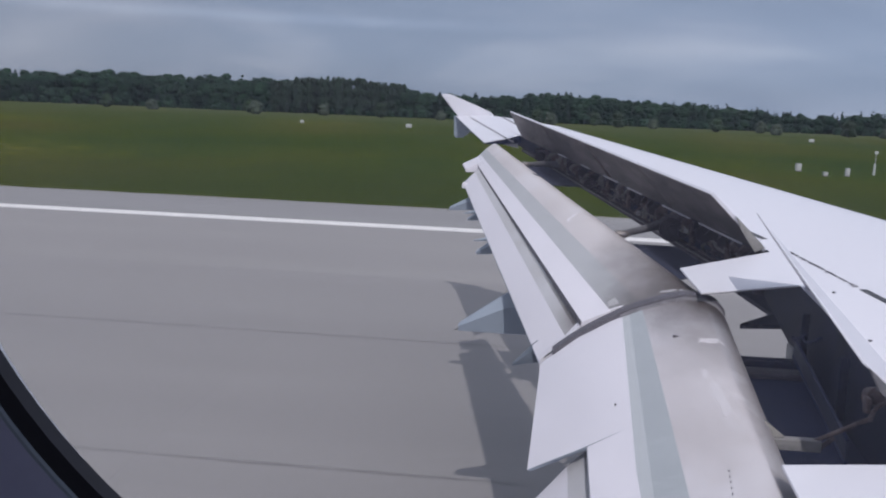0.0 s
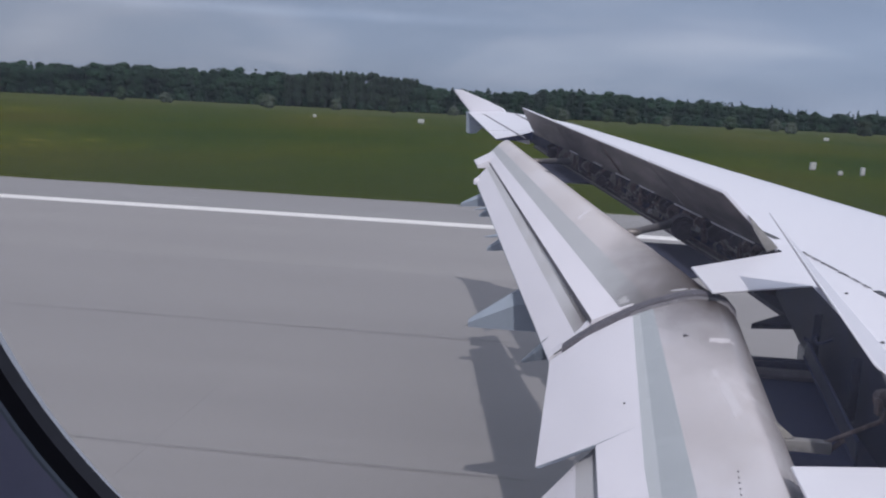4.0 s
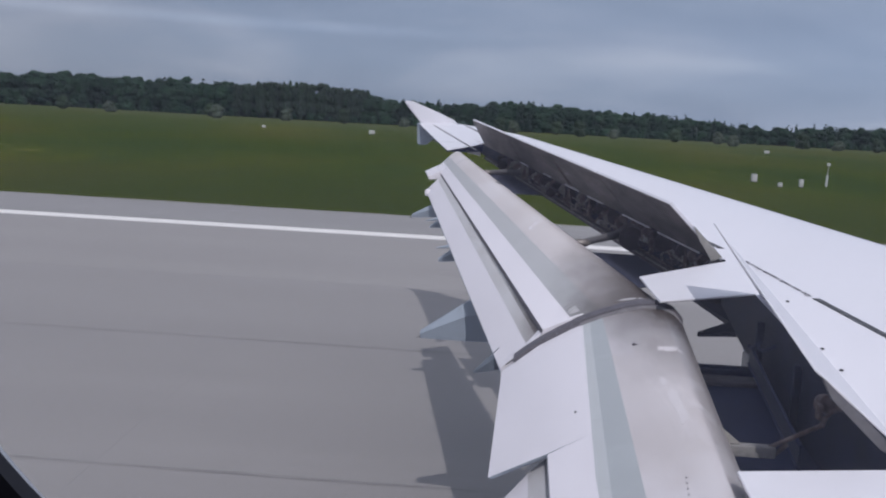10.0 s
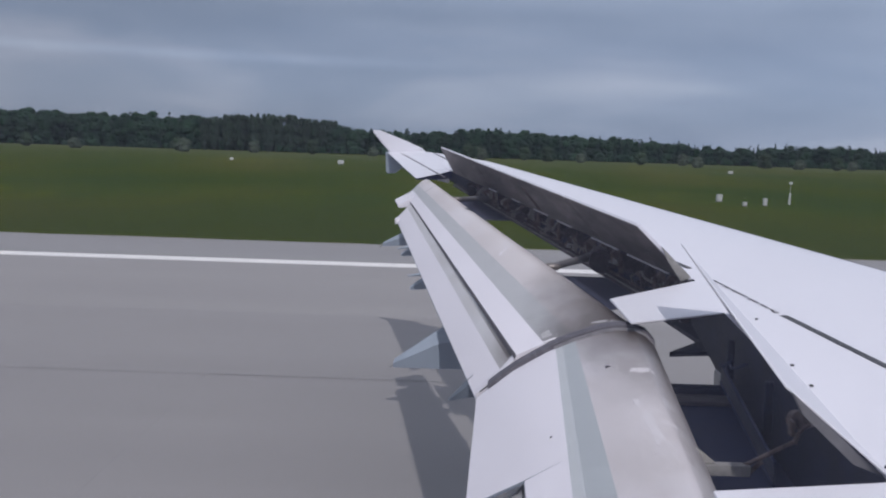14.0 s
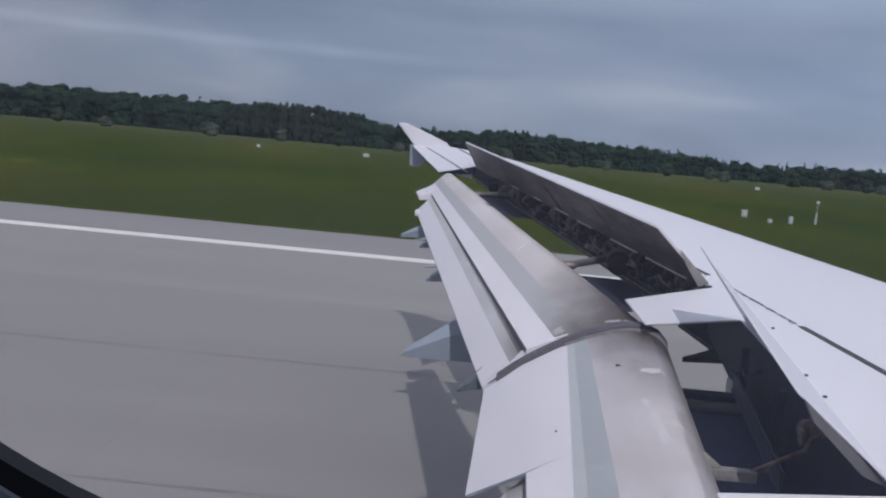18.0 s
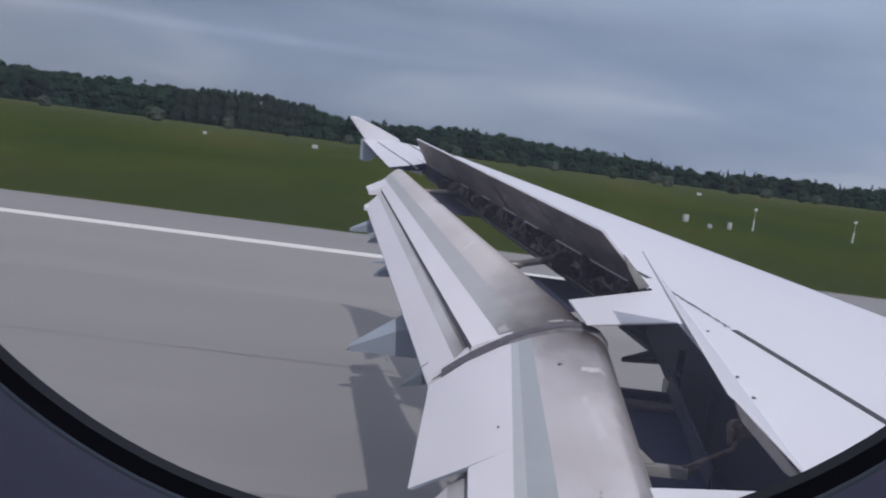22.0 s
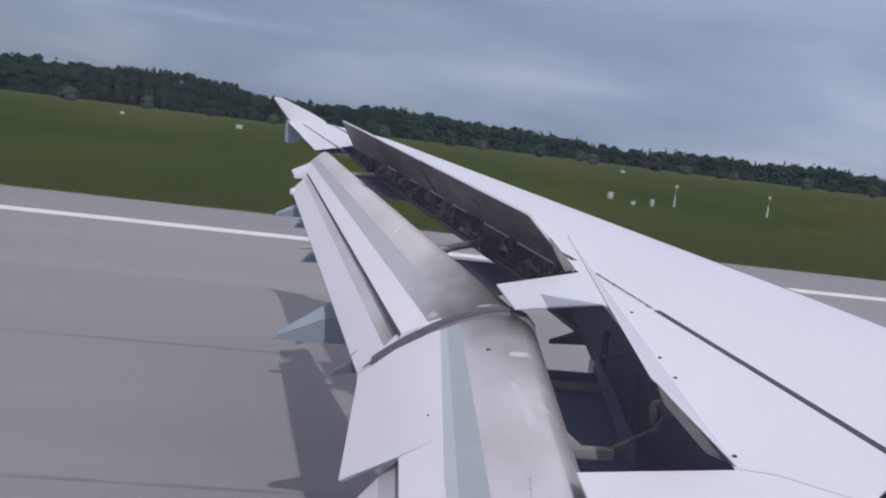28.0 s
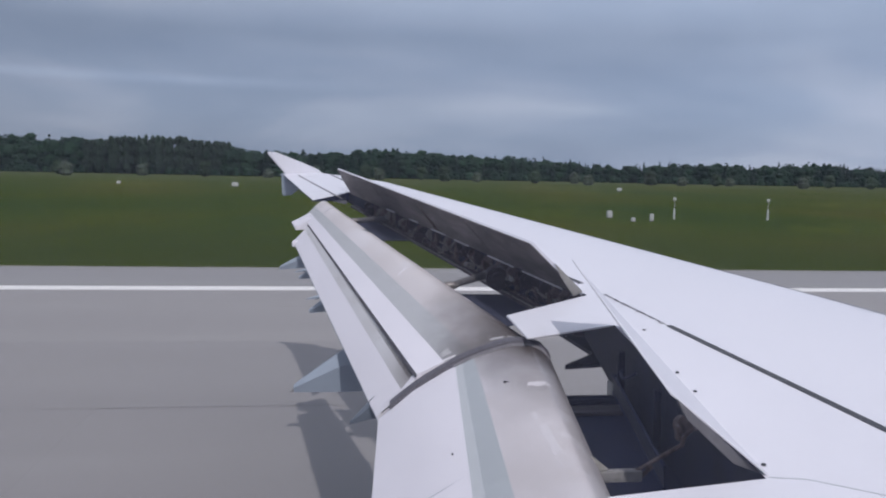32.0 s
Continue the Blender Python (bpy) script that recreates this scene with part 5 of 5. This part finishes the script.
def wood_height(x):
    return 15.9 + 5.0 / (1 + math.exp((x + 95) / 32)) + 1.5 * math.sin(x / 47.0 + 0.6) + 1.0 * math.sin(x / 17.0) - 2.0 / (1 + math.exp((150 - x) / 30))


def wood_tree(kind, clouds, mat, label, group):
    """The first tree of each crown shape, of unit height; the others are copies of it."""
    made = []
    for cloud in clouds:
        root = thing(kind, label, "tree", group=group)
        bm = bmesh.new()
        rod(bm, (0, 0, -0.01), (0.01, 0, 0.5), 0.018, 7, 0.010)
        for t in (0.4, 2.4, 4.5):
            rod(bm, (0.008, 0, 0.34), (0.09 * math.cos(t), 0.09 * math.sin(t), 0.62), 0.008, 5, 0.003)
        part("trunk", bm, M_BARK, root)
        me = cards_mesh("crown", cloud)
        me.materials.append(mat)
        crown = new("crown", me)
        crown.parent = root
        made.append(root)
    return made


def stand(root, used, x, y, h, turn, wide):
    """Places a kind of tree, the first time itself and then as a copy."""
    m = Matrix.Translation((x, y, -0.05)) @ Matrix.Rotation(turn, 4, "Z") @ Matrix.Diagonal((h * wide, h * wide, h, 1))
    if root.name in used:
        copy_thing(root, m)
    else:
        used.add(root.name)
        first[root.name] = m


first, used = {}, set()
edge_oaks = wood_tree("broadleaf_tree", oaks, M_WOODS, "dark green broadleaf tree at the wood's edge", "trees along the wood's edge")
edge_firs = wood_tree("conifer_tree", firs, M_CONIFER, "dark narrow conifer at the wood's edge", "trees along the wood's edge")
poplars = wood_tree("poplar_tree", plumes, M_POPLAR, "tall grey-green poplar in a dense clump", "clump of poplars before the wood")
x = -420.0
while x < 420:
    y = wood_front(x) + rng.uniform(-3, 3)
    h = wood_height(x) * rng.uniform(0.80, 1.10)
    fir = rng.uniform() < (0.42 if x > -45 else 0.12)
    stand((edge_firs if fir else edge_oaks)[rng.integers(4 if fir else 7)], used, x, y, h * (1.08 if fir else 1), rng.uniform(0, 6.28), 1.0 if fir else rng.uniform(0.9, 1.25))
    x += rng.uniform(3.5, 6.5)
for i in range(20):
    u = (i + 0.5) / 20
    stand(poplars[i % 3], used, -165 + 84 * u + rng.uniform(-2, 2), 500 + 8 * (i % 2) + rng.uniform(-2, 2), 24.5 * (0.80 + 0.55 * math.sin(math.pi * (0.12 + 0.70 * u)) * 0.45) * rng.uniform(0.94, 1.03), rng.uniform(0, 6.28), rng.uniform(1.0, 1.25))
for root in (*edge_oaks, *edge_firs, *poplars):
    root.matrix_basis = first[root.name]
groves = {"woodland": [], "conifer_stand": []}
for row, gap in ((1, 5.0), (2, 6.0), (3, 8.0)):
    x = -480.0
    while x < 480:
        y = wood_front(x) + row * 11 + rng.uniform(-4, 4)
        h = wood_height(x) * rng.uniform(0.82, 1.10) * (1.0 + 0.04 * row)
        fir = rng.uniform() < (0.45 if x > -45 else 0.16)
        groves["conifer_stand" if fir else "woodland"].append(placed((firs if fir else oaks)[rng.integers(4 if fir else 7)], x, y, h * (1.10 if fir else 1), rng.uniform(0, 6.28), 1.0 if fir else rng.uniform(0.85, 1.3)))
        x += gap * rng.uniform(0.6, 1.4)
x = -480.0
while x < 480:
    y = wood_front(x) - 3 + rng.uniform(-5, 5)
    groves["woodland"].append(placed(scrub[rng.integers(4)], x, y, rng.uniform(2.5, 5.5), rng.uniform(0, 6.28), rng.uniform(0.8, 1.4)))
    x += rng.uniform(2, 4)
for nm, mat, label in (("woodland", M_WOODS, "dark green broadleaf wood along the far edge of the meadow"), ("conifer_stand", M_CONIFER, "dark conifers standing within the far wood")):
    me = cards_mesh(nm, np.concatenate(groves[nm]))
    me.materials.append(mat)
    tagged(new(nm, me), label, "woodland", kind="stuff")

# single trees and bushes before the wood


def meadow_tree(h, w, seed, mat, count=380):
    r = np.random.default_rng(seed)
    root = thing("meadow_tree", "small round green tree standing alone in the meadow", "tree", group="trees scattered before the wood")
    bm = bmesh.new()
    rod(bm, (0, 0, -0.1), (0.05 * h, 0, h * 0.45), 0.035 * h, 7, 0.018 * h)
    for t in (0.3, 2.2, 4.4):
        rod(bm, (0.04 * h, 0, h * 0.36), (0.2 * w * math.cos(t), 0.2 * w * math.sin(t), h * 0.66), 0.016 * h, 5, 0.006 * h)
    part("trunk", bm, M_BARK, root)
    me = cards_mesh("crown", foliage(r, round_crown(r, h, w * 0.55, 10), count, 0.045 * h))
    me.materials.append(mat)
    crown = new("crown", me)
    crown.parent = root
    return root


kinds = [meadow_tree(7.2, 6.2, 21, M_LEAF), meadow_tree(6.0, 6.4, 22, M_PALELEAF), meadow_tree(8.4, 6.2, 23, M_LEAF), meadow_tree(5.0, 5.6, 24, M_PALELEAF)]
spots = [(x + 25, y + 30) for x, y in [(-168, 372), (-132, 385), (-96, 356), (-70, 392), (-44, 368), (-12, 388), (18, 350), (40, 385), (66, 362), (95, 392), (120, 344), (150, 376), (176, 390), (205, 352), (232, 372),
         (-205, 340), (-240, 362), (-150, 330), (-20, 345), (84, 330), (262, 380), (140, 398), (12, 402), (190, 402)]]
rr = random.Random(3)
for i, (x, y) in enumerate(spots):
    m = Matrix.Translation((x, y, -0.05)) @ Matrix.Rotation(rr.uniform(0, 6.28), 4, "Z")
    if i < len(kinds):
        kinds[i].matrix_basis = m
    else:
        copy_thing(kinds[i % len(kinds)], m)

# airfield fittings in the grass


def marker_post(x, y, h):
    root = thing("marker_post", "slim white airfield marker post in the grass", "marker post", Matrix.Translation((x, y, -0.05)), group="airfield marker posts")
    bm = bmesh.new()
    rod(bm, (0, 0, 0), (0, 0, h * 0.50), 0.11, 10, 0.09)
    part("base_tube", bm, M_SIGNWHITE, root)
    bm = bmesh.new()
    rod(bm, (0, 0, h * 0.5), (0, 0, h), 0.03, 8)
    part("mast", bm, M_BEIGE, root)
    bm = bmesh.new()
    box(bm, (-0.16, -0.05, h * 0.9), (0.16, 0.05, h * 1.02), 0.02)
    part("lamp_head", bm, M_SIGNWHITE, root)
    return root


def field_sign(x, y, w, h):
    root = thing("airfield_sign", "small white board on two legs in the grass", "sign", Matrix.Translation((x, y, -0.05)), group="white boards in the grass")
    for s in (-1, 1):
        bm = bmesh.new()
        rod(bm, (s * w * 0.35, 0, 0), (s * w * 0.35, 0, h * 0.4), 0.05, 8)
        part("leg", bm, M_STEEL, root)
    bm = bmesh.new()
    box(bm, (-w / 2, -0.06, h * 0.35), (w / 2, 0.06, h), 0.02)
    part("board", bm, M_SIGNWHITE, root)
    return root


def equipment_box(x, y, w, h):
    root = thing("equipment_box", "small white equipment cabinet on a plinth in the grass", "cabinet", Matrix.Translation((x, y, -0.05)), group="white cabinets in the grass")
    bm = bmesh.new()
    box(bm, (-w * 0.55, -w * 0.45, 0), (w * 0.55, w * 0.45, 0.12), 0.02)
    part("plinth", bm, M_SLAB, root)
    bm = bmesh.new()
    box(bm, (-w / 2, -w * 0.4, 0.12), (w / 2, w * 0.4, h), 0.02)
    part("body", bm, M_SIGNWHITE, root)
    bm = bmesh.new()
    box(bm, (-w * 0.54, -w * 0.44, h), (w * 0.54, w * 0.44, h + 0.05), 0.015)
    part("lid", bm, M_BEIGE, root)
    return root


marker_post(31.6, 79.0, 2.2)
marker_post(42.2, 79.7, 2.2)
equipment_box(25.2, 80.4, 0.50, 0.70)
equipment_box(27.8, 75.4, 0.34, 0.68)
equipment_box(25.4, 74.0, 0.35, 0.35)
field_sign(-27.5, 182.4, 1.4, 1.25)
field_sign(-56.1, 194.5, 0.9, 0.9)
field_sign(73.5, 215.5, 1.3, 1.1)

# ---- runway slabs ----
rr = random.Random(8)
slab_meshes = {}


def slab_bm(w, l):
    bm = bmesh.new()
    box(bm, (0, 0, -0.2), (l, w, 0.0))
    top = [e for e in bm.edges if all(v.co.z > -0.1 for v in e.verts)]
    bmesh.ops.bevel(bm, geom=top, offset=0.0005, segments=1, affect="EDGES")
    return bm


for y0, y1 in list(zip(STRIPS, STRIPS[1:])):
    g0, g1 = JOINT.get(y0, 0.018), JOINT.get(y1, 0.018)
    w = y1 - y0 - g0 - g1
    near = y0 > 4
    if near:
        for k in range(-8, 9):
            key = (round(w, 3), y0 < 21.0)
            if key not in slab_meshes:
                first = part("slab", slab_bm(w, SLAB - 0.0006), M_SLABDARK if y0 < 21.0 else M_SLAB, runway)
                slab_meshes[key] = first.data
                ob = first
            else:
                ob = new("slab", slab_meshes[key])
                ob.parent = runway
            ob.location = (k * SLAB + 1.7, y0 + g0, rr.uniform(-0.0006, 0.0006))
    rest = bmesh.new()
    spans = [(-1500, -8 * SLAB + 1.69), (9 * SLAB + 1.69, 1500)] if near else [(-1500, 1500)]
    for x0, x1 in spans:
        box(rest, (x0, y0 + g0, -0.2), (x1, y1 - g1, 0.0))
    tagged(part("slab_run", rest, M_SLABDARK if y0 < 21.0 else M_SLAB, runway), kind="stuff")
